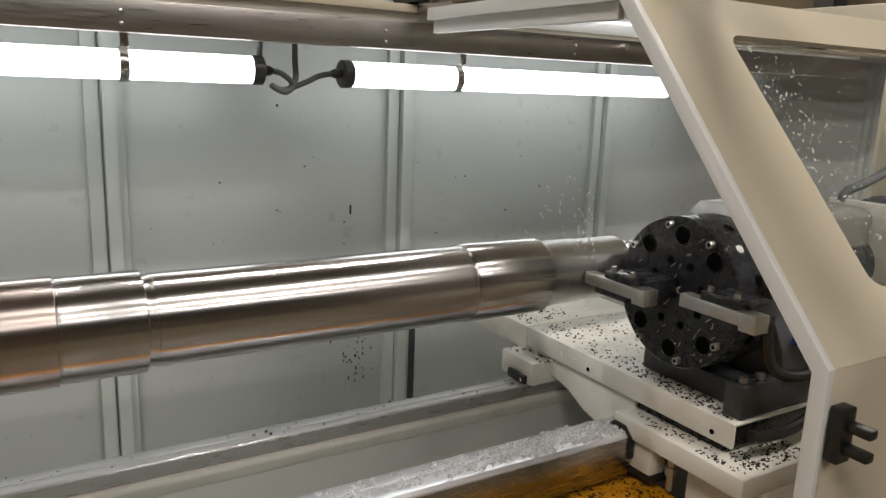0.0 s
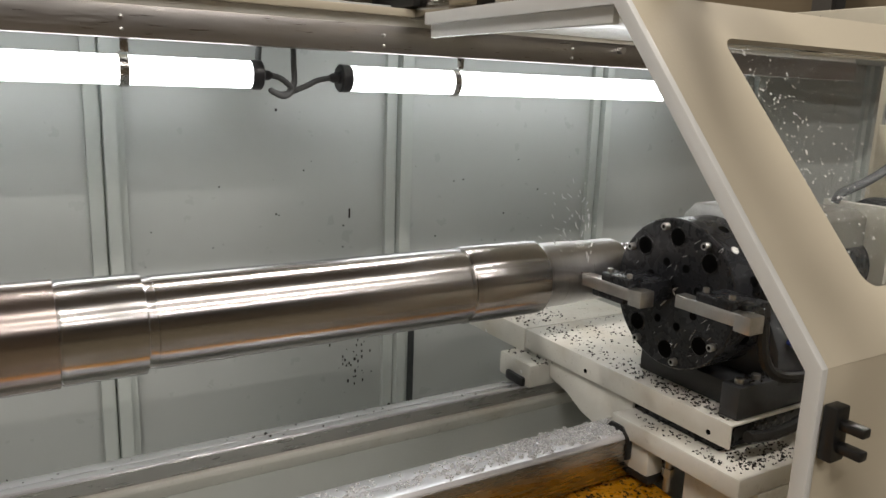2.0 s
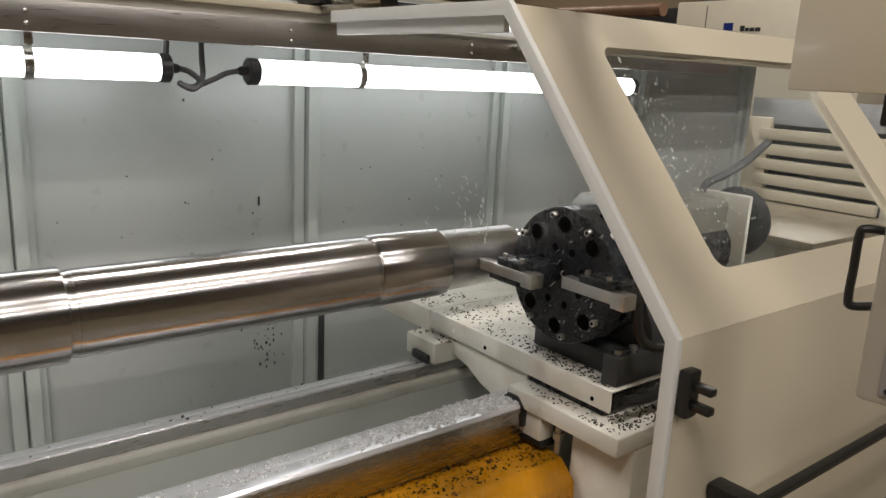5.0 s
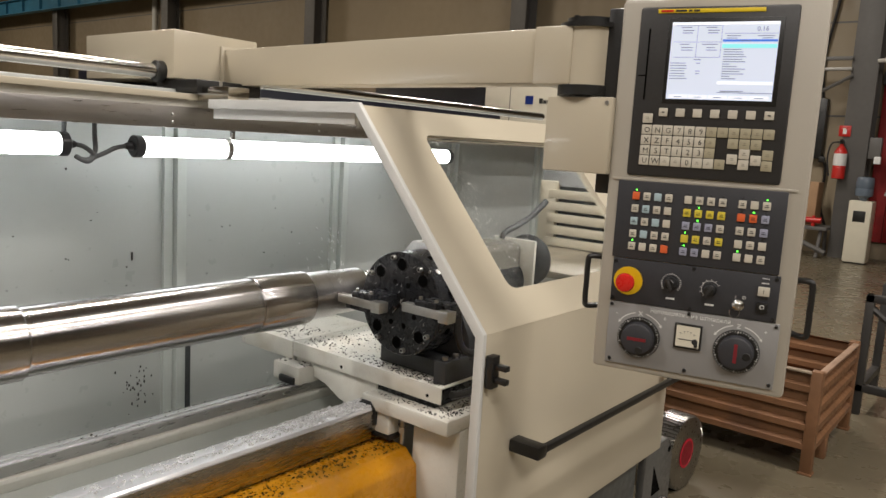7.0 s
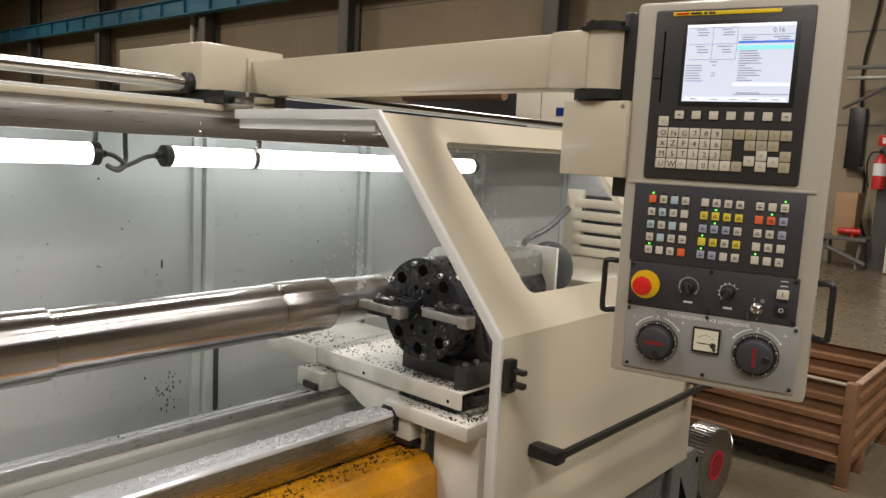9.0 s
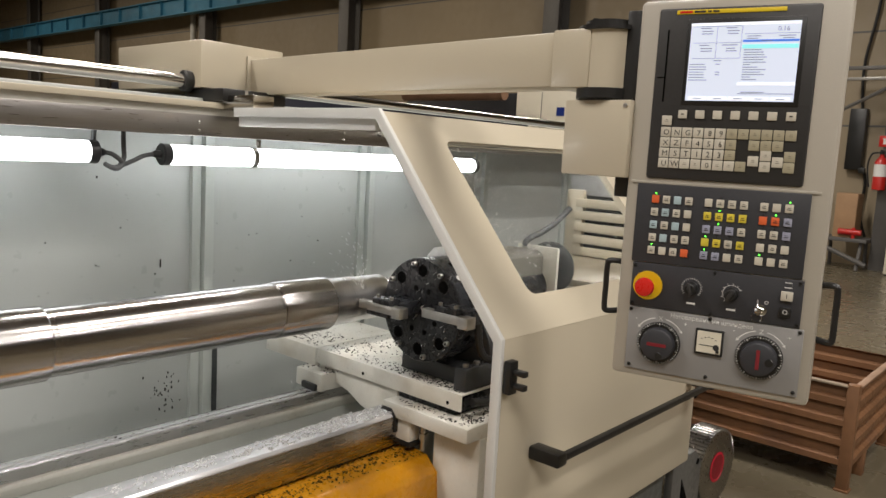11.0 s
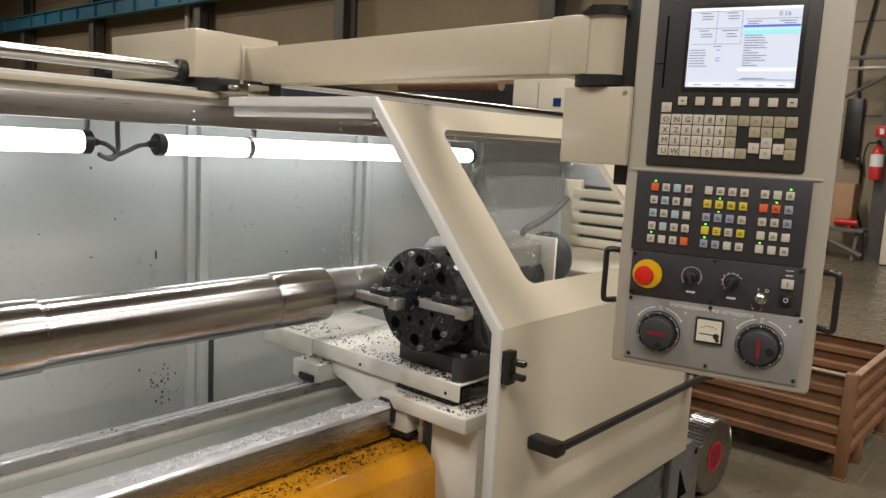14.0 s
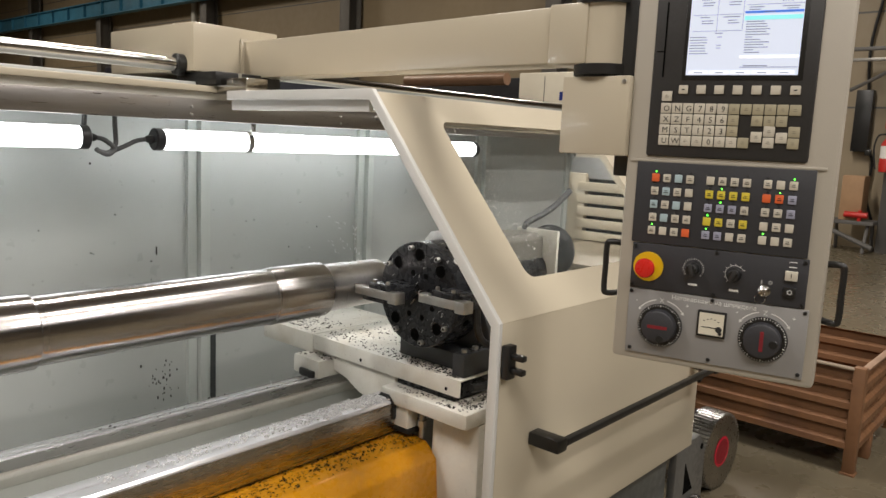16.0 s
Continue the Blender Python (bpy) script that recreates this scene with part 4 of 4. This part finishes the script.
tr = thing("steel_trestle", "low dark grey steel trestle by the wall", "trestle")
for y in (2.50, 3.05):
    part("leg", rod((13.35, y, 0.0), (13.55, y, 0.5), 0.03, 8), COLM, tr)
    part("leg", rod((13.95, y, 0.0), (13.85, y, 0.5), 0.03, 8), COLM, tr)
part("top", box(13.4, 2.40, 0.46, 14.0, 3.15, 0.52, 0.005), COLM, tr)
part("skid", rod((13.3, 2.35, 0.10), (13.6, 3.3, 0.42), 0.04, 8), COLM, tr)
vl = thing("red_valve", "small red pipe valve with hose on the trestle", "valve")
part("body", rod((13.45, 2.50, 0.62), (13.45, 2.85, 0.62), 0.05, 12), RED, vl)
part("stem", rod((13.45, 2.62, 0.52), (13.45, 2.62, 0.70), 0.03, 10), RED, vl)

fe = thing("fire_extinguisher", "red fire extinguisher with white label hung on the column", "extinguisher", (13.62, 2.37, 1.34))
part("cylinder", lathe([(0.0, 0.08), (0.01, 0.10), (0.45, 0.10), (0.52, 0.06), (0.55, 0.035), (0.58, 0.035)], "z", 28), RED, fe)
part("valve_head", box(-0.05, -0.03, 0.58, 0.05, 0.03, 0.64, 0.008), BLACKPL, fe)
part("grip", box(-0.12, -0.015, 0.63, 0.03, 0.015, 0.655, 0.005), BLACKPL, fe)
part("label", lathe([(0.22, 0.1012), (0.42, 0.1012)], "z", 28, caps=False), WHITEPR, fe, "white printed label")
part("hose", tube([(0.0, 0.04, 0.61), (-0.02, 0.15, 0.58), (-0.03, 0.19, 0.40), (-0.03, 0.17, 0.18), (-0.03, 0.14, 0.04)], 0.014, 8, 6), BLACKPL, fe)
part("bracket", box(0.09, -0.05, 0.30, 0.115, 0.05, 0.40, 0.003), BLACKPL, fe)
sg = thing("safety_sign", "red square sign with white extinguisher symbol", "sign", (13.715, 2.37, 2.14))
part("plate", box(-0.006, -0.09, -0.09, 0.0, 0.09, 0.09, 0.001), RED, sg)
part("symbol", box(-0.0072, -0.03, -0.05, -0.005, 0.03, 0.03, 0), WHITEPR, sg)
part("symbol", box(-0.0072, -0.012, 0.032, -0.005, 0.04, 0.045, 0), WHITEPR, sg)

wc = thing("water_cooler", "white water cooler cabinet with an upturned clear bottle", "water cooler", (13.35, 1.90, 0))
part("cabinet", box(-0.17, -0.17, 0.02, 0.17, 0.17, 1.02, 0.02), mat("white_enamel", (0.62, 0.58, 0.47), 0.35, var=0.04), wc)
part("foot", box(-0.15, -0.15, 0.0, 0.15, 0.15, 0.021, 0.002), BLACKPL, wc)
part("tap_recess", box(-0.173, -0.09, 0.68, -0.165, 0.09, 0.86, 0.004), BLACKPL, wc)
part("bottle", lathe([(1.02, 0.05), (1.06, 0.06), (1.10, 0.13), (1.20, 0.135), (1.22, 0.128), (1.24, 0.135), (1.36, 0.135), (1.40, 0.12), (1.41, 0.02)], "z", 28), mat("blue_grey_bottle", (0.12, 0.15, 0.19), 0.15, var=0.1), wc)
cu = thing("strip_curtain", "dark red hanging curtain in a grey doorway", "curtain")
for k in range(6):
    part("strip", box(14.22, 0.35 + k * 0.27, 0.3, 14.25 + 0.02 * (k % 2), 0.61 + k * 0.27, 2.95, 0.004), mat("dark_red_cloth", (0.26, 0.012, 0.012), 0.7, var=0.2), cu)
part("lintel", box(14.15, 0.2, 2.95, 14.29, 1.98, 3.15, 0.01), COLM, cu)
part("rope", tube([(14.17, 1.55, 2.9), (14.17, 1.52, 2.0), (14.17, 1.62, 1.5), (14.17, 1.72, 1.1)], 0.018, 6, 5), WHITEPR, cu)
jb = thing("junction_box", "small grey junction box with white plug on the column", "electric box")
part("body", box(13.70, 1.80, 1.70, 13.80, 1.98, 2.05, 0.01), COLM, jb)
part("plug", box(13.66, 1.78, 1.62, 13.71, 1.88, 1.74, 0.008), WHITEPR, jb)

# ---- scrap bin, frame stand, gear, clutter behind the lathe ----
RUST = mat("rusty_brown_paint", (0.195, 0.092, 0.040), 0.55, var=0.3, scale=3, stain=(0.12, 0.06, 0.035), stain_amount=0.7, stain_scale=4, bump=0.25, bump_scale=60)
bn = thing("scrap_bin", "rusty brown ribbed steel stacking bin on corner feet", "bin", (3.62, 0.325, 0))
BL, BW, BZ0, BZ1 = 0.95, 1.30, 0.13, 0.53


def ribbed(length, axis, name):
    """A side wall with three pressed ribs."""
    n, prof = 4, []
    step = (BZ1 - BZ0) / n
    for i in range(n):
        z = BZ0 + i * step
        prof += [(0.0, z), (0.0, z + step * 0.30), (0.028, z + step * 0.45), (0.028, z + step * 0.85)]
    prof += [(0.0, BZ1)]
    outline = prof + [(o + 0.006, z) for o, z in reversed(prof)]
    return prism(outline, axis, 0.05, length - 0.05, 0)


front = part("front_wall", ribbed(BW, "y", "f"), RUST, bn)
backw = part("back_wall", ribbed(BW, "y", "b"), RUST, bn)
backw.location = (BL - 0.035, 0, 0)
side = part("side_wall", ribbed(BL, "x", "s"), RUST, bn)
side2 = part("side_wall", ribbed(BL, "x", "s"), RUST, bn)
side2.location = (0, BW - 0.035, 0)
part("base_plate", box(0.02, 0.02, BZ0, BL - 0.02, BW - 0.02, BZ0 + 0.012, 0.002), RUST, bn)
for x in (0.0, BL - 0.05):
    for y in (0.0, BW - 0.05):
        pst = part("corner_post", box(x, y, 0.0, x + 0.055, y + 0.055, BZ1 + 0.012, 0.004), RUST, bn)
        part("foot", box(x - 0.006, y - 0.006, 0.0, x + 0.061, y + 0.061, 0.012, 0.002), RUST, pst)
part("rim", box(-0.004, 0.05, BZ1 - 0.004, 0.03, BW - 0.05, BZ1 + 0.006, 0.002), mat("worn_bare_rim", (0.42, 0.34, 0.26), 0.4, 0.5, var=0.3), bn)
part("rim", box(0.05, -0.004, BZ1 - 0.004, BL - 0.05, 0.03, BZ1 + 0.006, 0.002), mat("worn_rim", (0.34, 0.22, 0.15), 0.5, 0.3, var=0.3), bn)
part("side_foot_bar", box(0.30, 0.0, 0.0, 0.36, 0.05, BZ0, 0.004), RUST, bn)
STANDM = mat("near_black_tube_paint", (0.030, 0.028, 0.026), 0.45, var=0.2, scale=5)
fs = thing("frame_stand", "dark grey square-tube steel stand", "stand", (4.89, 0.33, 0))
for x, y in ((0, 0.0), (0.6, 0.0), (0, -0.7), (0.6, -0.7)):
    part("leg", box(x, y, 0, x + 0.05, y + 0.05, 0.78, 0.004), STANDM, fs)
part("rail", box(0, -0.70, 0.15, 0.05, 0.05, 0.20, 0.004), STANDM, fs)
part("rail", box(0, -0.70, 0.73, 0.05, 0.05, 0.78, 0.004), STANDM, fs)
part("rail", box(0, 0.0, 0.15, 0.65, 0.05, 0.20, 0.004), STANDM, fs)
part("brace", rod((0.025, 0.02, 0.70), (0.025, -0.66, 0.18), 0.022, 8), STANDM, fs)
gw = thing("spur_gear", "large bright steel spur gear with red hub standing on the floor", "gear", (3.00, 0.745, 0.180), turn=86.5)
gear = bmesh.new()
N = 60
outline = []
for i in range(N):
    for f, r in ((0.0, 0.169), (0.30, 0.169), (0.42, 0.180), (0.78, 0.180), (0.9, 0.169)):
        a = 2 * math.pi * (i + f) / N
        outline.append((r * math.cos(a), r * math.sin(a)))
part("toothed_rim", prism(outline, "x", 0.0, 0.11, 0, bm=gear), mat("gear_steel", (0.42, 0.41, 0.39), 0.3, 1.0, var=0.15), gw)
part("hub_bore", lathe([(-0.002, 0.072), (-0.004, 0.060), (0.0, 0.056)], "x", 40, caps=False), mat("red_bore_paint", (0.42, 0.01, 0.03), 0.35, var=0.1), gw, "red painted bore")
# flat disc in darker red paints the shaded inside of the red bore
part("bore", lathe([(-0.003, 0.0), (-0.003, 0.059)], "x", 40, caps=False), mat("red_bore_shade", (0.20, 0.006, 0.015), 0.4, var=0.2), gw)
gh = thing("gear_bracket", "grey cast bracket beside the gear train", "bracket")
part("plate", prism([(2.16, 0.0), (2.42, 0.0), (2.42, 0.40), (2.36, 0.48), (2.16, 0.48)], "y", 0.600, 0.630, 0.004), mat("grey_casting", (0.16, 0.16, 0.155), 0.4, 0.5, var=0.2), gh)
part("window_cut", prism([(2.24, 0.28), (2.32, 0.28), (2.24, 0.40)], "y", 0.5985, 0.6, 0), HOLESHADE, gh)
for z in (0.08, 0.20, 0.43):
    part("plate_hole", lathe([(0.598, 0.0), (0.598, 0.012), (0.601, 0.012)], "y", 14, origin=(2.38, 0, z), caps=False), HOLESHADE, gh)
part("chain", tube([(2.30, 0.575, 0.02), (2.31, 0.57, 0.10), (2.30, 0.575, 0.18), (2.32, 0.58, 0.26)], 0.014, 8, 6, ribs=0.5), STEEL, gh)

cb = thing("floor_cables", "black cables drooping behind the lathe", "cable")
part("cable", tube([(2.5, 0.95, 0.70), (2.9, 0.95, 0.55), (3.2, 1.0, 0.50), (3.5, 1.2, 0.70)], 0.012, 8, 6), BLACKPL, cb)
part("cable", tube([(3.2, 1.25, 0.95), (3.3, 1.05, 0.62), (3.25, 0.95, 0.50), (3.1, 0.92, 0.45)], 0.010, 8, 6), BLACKPL, cb)
pl = thing("lathe_plinth", "dark grey lathe base under the hood", "machine base")
part("base", box(1.30, 0.62, 0.0, 2.13, 1.05, 0.50, 0.01), mat("dark_grey_base", (0.10, 0.105, 0.10), 0.5, var=0.15, scale=4), pl)
part("post", box(2.16, 0.62, 0.50, 2.24, 0.72, 1.05, 0.004), COLM, pl)
for x0, x1 in ((-2.4, -1.6), (0.2, 1.0), (2.6, 3.4)):
    part("foot", box(x0, 1.12, 0.0, x1, 1.50, 0.20, 0.01), mat("base_grey", (0.10, 0.105, 0.10), 0.5), bed)

# ---- fixed guard seen through the hood window ----
lg = thing("louvred_guard", "cream louvred headstock guard with dark slots", "machine guard")
part("post", box(3.00, 1.56, 0.95, 3.05, 1.66, 1.40, 0.004), CREAM, lg)
for k in range(5):
    part("louvre", box(2.99, 1.10, 1.065 + k * 0.062, 3.02, 1.60, 1.065 + k * 0.062 + 0.044, 0.003), CREAM, lg)
part("dark_backing", box(3.03, 1.10, 1.0, 3.04, 1.58, 1.40, 0), DARKJOINT, lg)
part("top_sheet", prism([(1.10, 1.375), (1.66, 1.375), (1.66, 1.48), (1.10, 1.48)], "x", 3.02, 3.03, 0), BEAMSTEEL, lg)
part("table", box(2.30, 0.98, 1.03, 3.4, 1.66, 1.06, 0.004), mat("grimy_table", (0.24, 0.205, 0.15), 0.45, var=0.3, scale=8, stain=(0.10, 0.08, 0.06), stain_amount=0.6, stain_scale=7), lg)
part("stand", box(2.50, 1.20, 0.69, 3.3, 1.60, 1.031, 0.006), CREAM_DIRTY, lg)

# ---- machines behind the lathe ----
mc = thing("press_machine", "cream sheet-metal machine with dark opening and navy emblem", "machine", (8.8, 5.0, 0))
part("body", box(0.0, -1.2, 0.0, 1.6, 1.28, 2.56, 0.02), mat("ivory_machine_paint", (0.62, 0.58, 0.48), 0.4, var=0.04), mc)
part("dark_bay", box(0.05, 1.28, 0.0, 1.5, 3.6, 2.50, 0.02), mat("black_machine_bay", (0.012, 0.012, 0.016), 0.5), mc)
part("seam", box(-0.004, 0.82, 0.1, 0.001, 0.83, 2.5, 0), COLM, mc)
part("emblem", box(-0.006, 0.43, 2.165, 0.0, 0.56, 2.285, 0), mat("navy_emblem", (0.01, 0.03, 0.20), 0.4), mc)
for k, (a, b) in enumerate(((0.27, 0.33), (0.21, 0.26), (0.14, 0.20), (0.06, 0.13))):
    part("lettering_bar", box(-0.005, a, 2.18, 0.0, b, 2.25 if k == 0 else 2.225, 0), INK, mc)
part("roller", rod((-0.2, 1.35, 2.46), (-0.2, 3.4, 2.46), 0.09, 20), mat("brown_roller", (0.18, 0.10, 0.06), 0.45, var=0.2), mc)
yr = thing("yellow_rail", "yellow painted guard rail behind the lathe", "rail")
part("rail", box(2.9, 2.98, 1.81, 3.8, 3.02, 1.845, 0.004), YELLOW, yr)
for x in (2.93, 3.77):
    part("post", box(x - 0.02, 2.98, 0.0, x + 0.02, 3.02, 1.81, 0.003), YELLOW, yr)
dk = thing("dark_cabinet", "black low cabinet behind the enclosure", "cabinet")
part("body", box(1.10, 2.36, 0.0, 3.6, 2.75, 1.772, 0.006), mat("blue_black_paint", (0.012, 0.013, 0.022), 0.4), dk)
for nm, x, y, z, w, m, lab in (("brown_machine", 2.2, 8.0, 1.9, 1.6, RUST, "brown painted machine part far down the hall"), ("tool_stack", 3.9, 9.0, 1.86, 1.5, COLM, "dark stack of stored machine parts")):
    t = thing(nm, lab, "machine", (x, y, 0))
    part("base", box(0, 0, 0, w, 0.8, z * 0.7, 0.02), m, t)
    part("head", prism([(0.1, z * 0.7), (w - 0.1, z * 0.7), (w - 0.3, z), (w * 0.45, z * 1.04), (0.3, z * 0.95)], "y", 0.1, 0.7, 0.02), m, t)

# ---- small fittings ----
fit_hood = bpy.data.objects["sliding_hood"]
part("hood_runner", box(1.02, 1.60, 1.652, 1.10, 1.80, 1.70, 0.002), CHROME, fit_hood)
part("hood_bolt", lathe([(1.70, 0.008), (1.712, 0.008)], "z", 6, origin=(1.03, 1.76, 0)), TOOLSTEEL, fit_hood)
part("hood_bolt", lathe([(1.70, 0.012), (1.722, 0.012)], "z", 6, origin=(1.09, 1.75, 0)), TOOLSTEEL, fit_hood)
part("inner_flange", box(1.005, 1.02, 1.60, 1.02, 1.655, 1.634, 0.002), EDGE, fit_hood)
part("stop_bolt", lathe([(1.76, 0.011), (1.781, 0.011)], "y", 6, origin=(1.745, 0, 1.612)), TOOLSTEEL, beam)
for a in (-0.4, 0.2, 1.1):
    part("cap_bolt", lathe([(1.859, 0.007), (1.867, 0.007)], "z", 8, origin=(1.15 + 0.035 * math.cos(a * 2), 0.424 + 0.035 * math.sin(a * 2), 0)), BLACKPL, arm)
part("pivot_strap", box(1.172, 0.346, 1.660, 1.225, 0.364, 1.853, 0.002), BLACKPL, arm)
part("panel_link", box(1.15, 0.30, 1.60, 1.205, 0.40, 1.82, 0.004), BLACKPL, arm)
part("box_screw", lathe([(1.0975, 0.0), (1.0975, 0.005), (1.1005, 0.005)], "x", 10, origin=(0, 0.345, 1.674), caps=False), TOOLSTEEL, arm)
part("under_plate", box(1.00, 1.74, 1.68, 1.25, 1.98, 1.722, 0.003), BLACKPL, arm)

# ---- swarf and coolant ----
def swarf(name, n, spots, seed, material, parent=None, label="", size=0.005):
    """Small curled chips lying on a surface; spots are (x0, x1, y0, y1, z, spread power)."""
    r = random.Random(seed)
    verts, faces = [], []
    for _ in range(n):
        x0, x1, y0, y1, z0, z1 = r.choice(spots)
        fx = r.random()
        x, y, z = x0 + (x1 - x0) * fx, r.uniform(y0, y1), z0 + (z1 - z0) * fx
        a, s, arcn = r.uniform(0, 6.28), size * r.uniform(0.4, 1.25), r.uniform(2.0, 5.0)
        w = s * r.uniform(0.25, 0.5)
        base = len(verts)
        for k in range(6):
            b = a + arcn * k / 5
            rr = s * 0.5
            px, py, up = x + rr * math.cos(b), y + rr * math.sin(b), 0.0006 + w * r.uniform(0, 0.25)
            verts += [(px, py, z + up), (px + 0.0004, py, z + up + w)]
        for k in range(5):
            q = base + 2 * k
            faces.append((q, q + 2, q + 3, q + 1))
    me = bpy.data.meshes.new(name)
    me.from_pydata(verts, [], faces)
    me.materials.append(material)
    ob = new(name, me)
    mod = ob.modifiers.new("thickness", "SOLIDIFY")
    mod.thickness = 0.0005
    if parent:
        ob.parent = parent
    return tagged(ob, label or "dark curled steel swarf lying loose", "" if parent else "swarf", kind="stuff")


swarf("swarf", 620, [(1.25, 1.55, 1.20, 1.50, 0.8655, 0.8655), (1.25, 1.32, 0.88, 1.50, 0.8655, 0.8655), (1.25, 1.42, 1.53, 1.74, 0.8665, 0.8665), (1.246, 1.30, 0.88, 1.17, 0.8655, 0.8655)], 3, CHIP, car, size=0.0055)
swarf("swarf", 330, [(1.21, 1.30, 0.815, 1.10, 0.7905, 0.7905), (1.25, 1.42, 0.81, 0.88, 0.7905, 0.7905)], 4, CHIP, car, size=0.0055)
swarf("swarf", 60, [(1.20, 1.31, 1.41, 1.55, 0.8005, 0.8005)], 5, CHIP, car, size=0.007)
swarf("turret_swarf", 60, [(1.30, 1.40, 0.87, 0.91, 0.9355, 0.9355), (1.31, 1.33, 1.0, 1.16, 0.9185, 0.9185)], 6, CHIP, tb, size=0.006)
swarf("guard_swarf", 1000, [(-0.6, 1.25, 1.03, 1.085, 0.6475, 0.6475), (0.2, 1.25, 1.0, 1.07, 0.6455, 0.6455), (0.5, 1.25, 1.05, 1.11, 0.644, 0.644)], 7, CHIP, None, "dark curled swarf strewn over the yellow guard", size=0.006)
swarf("rail_swarf", 700, [(0.75, 1.21, 1.098, 1.165, 0.7575, 0.7575), (0.95, 1.21, 1.095, 1.17, 0.7575, 0.7575), (0.35, 1.2, 1.11, 1.16, 0.7575, 0.7575)], 8, CHIPLIGHT, None, "bright wet steel curls on the slideway", size=0.009)
swarf("rail_specks", 40, [(0.0, 1.2, 1.456, 1.505, 0.7375, 0.7375)], 9, CHIP, None, "dark chips on the rear slideway", size=0.006)
# chips stuck to the back panel
rs = random.Random(21)
stuck = bmesh.new()
for _ in range(34):
    x, z, s = rs.gauss(1.06, 0.035), rs.gauss(0.565, 0.045), rs.uniform(0.0012, 0.0042)
    box(x - s * 0.5, 2.207, z - s * rs.uniform(0.6, 1.8), x + s * 0.5, 2.2098, z + s, 0, bm=stuck)
for _ in range(40):
    x, z, s = rs.uniform(0.4, 2.0), rs.uniform(0.7, 1.25), rs.uniform(0.001, 0.0028)
    box(x - s, 2.207, z - s, x + s, 2.2098, z + s, 0, bm=stuck)
box(1.036, 2.206, 1.062, 1.041, 2.2098, 1.092, 0.001, bm=stuck)
box(0.796, 2.206, 1.397, 0.802, 2.2098, 1.405, 0.001, bm=stuck)
tagged(part("stuck_chips", stuck, CHIP, back, smooth=False), kind="stuff")
# droplets on the hood window
drops = bmesh.new()
for _ in range(260):
    u, v, s = W0 + 0.01 + abs(rs.gauss(0, 0.13)), rs.uniform(WL0 + 0.05, WL1 - 0.01), rs.uniform(0.0004, 0.0013)
    box(u - s, v - s * rs.uniform(1, 3), -0.0112, u + s, v + s, -0.0100, 0, bm=drops)
bmesh.ops.transform(drops, matrix=SLM, verts=drops.verts[:])
tagged(part("spatter", drops, WHITEPR, fit_hood, smooth=False), kind="stuff")

# ---- flying chips and coolant ----
SPRAY = mat("bright_spray", (0.85, 0.87, 0.88), 0.3, var=0.1)
rf = random.Random(31)
flecks = []
for k in range(90):
    ln = rf.uniform(0.003, 0.014)
    f = part("flying_fleck", box(-0.0007, -0.0007, -ln / 2, 0.0007, 0.0007, ln / 2, 0), SPRAY, smooth=False)
    tagged(f, "bright fleck of coolant and chip flying off the cut", "spray fleck", "flecks flying off the cut")
    flecks.append((f, rf.uniform(-0.95, 0.30), rf.uniform(0.0, 0.5), rf.uniform(0.9, 2.0), rf.uniform(0, 1)))


def motions():
    """The shaft spins, the carriage feeds along it, flecks fly off the cut."""
    walk(shaft, [(k / FPS, pose(0, SY, SZ, -30.0 * k)) for k in range(0, 481, 2)])
    for ob in (car, tb):
        walk(ob, [(0.0, pose(0.003, 0, 0)), (16.0, pose(-0.0035, 0, 0))])
    for ob in (tur, toolA, toolB):
        walk(ob, [(0.0, pose(TX + 0.003, TY, TZ)), (16.0, pose(TX - 0.0035, TY, TZ))])
    for f, vx, vy, vz, start in flecks:
        life = 2 * vz / 9.81 + 0.12
        rows, t = [], -start * life
        while t < 16.0:
            for a in (0.0, 0.2, 0.4, 0.6, 0.8, 0.985):
                s = a * life
                if 0 < t + s < 16.0:
                    lean = math.degrees(math.atan2(vx, max(0.3, abs(vz - 9.81 * s))))
                    rows.append((t + s, pose(1.150 + vx * s * 0.55, 1.195 + vy * s * 0.6, 1.10 + vz * s - 4.905 * s * s, 0, lean, 0)))
            t += life
        walk(f, [(0.0, rows[0][1])] + rows + [(16.0, rows[-1][1])])


motions()
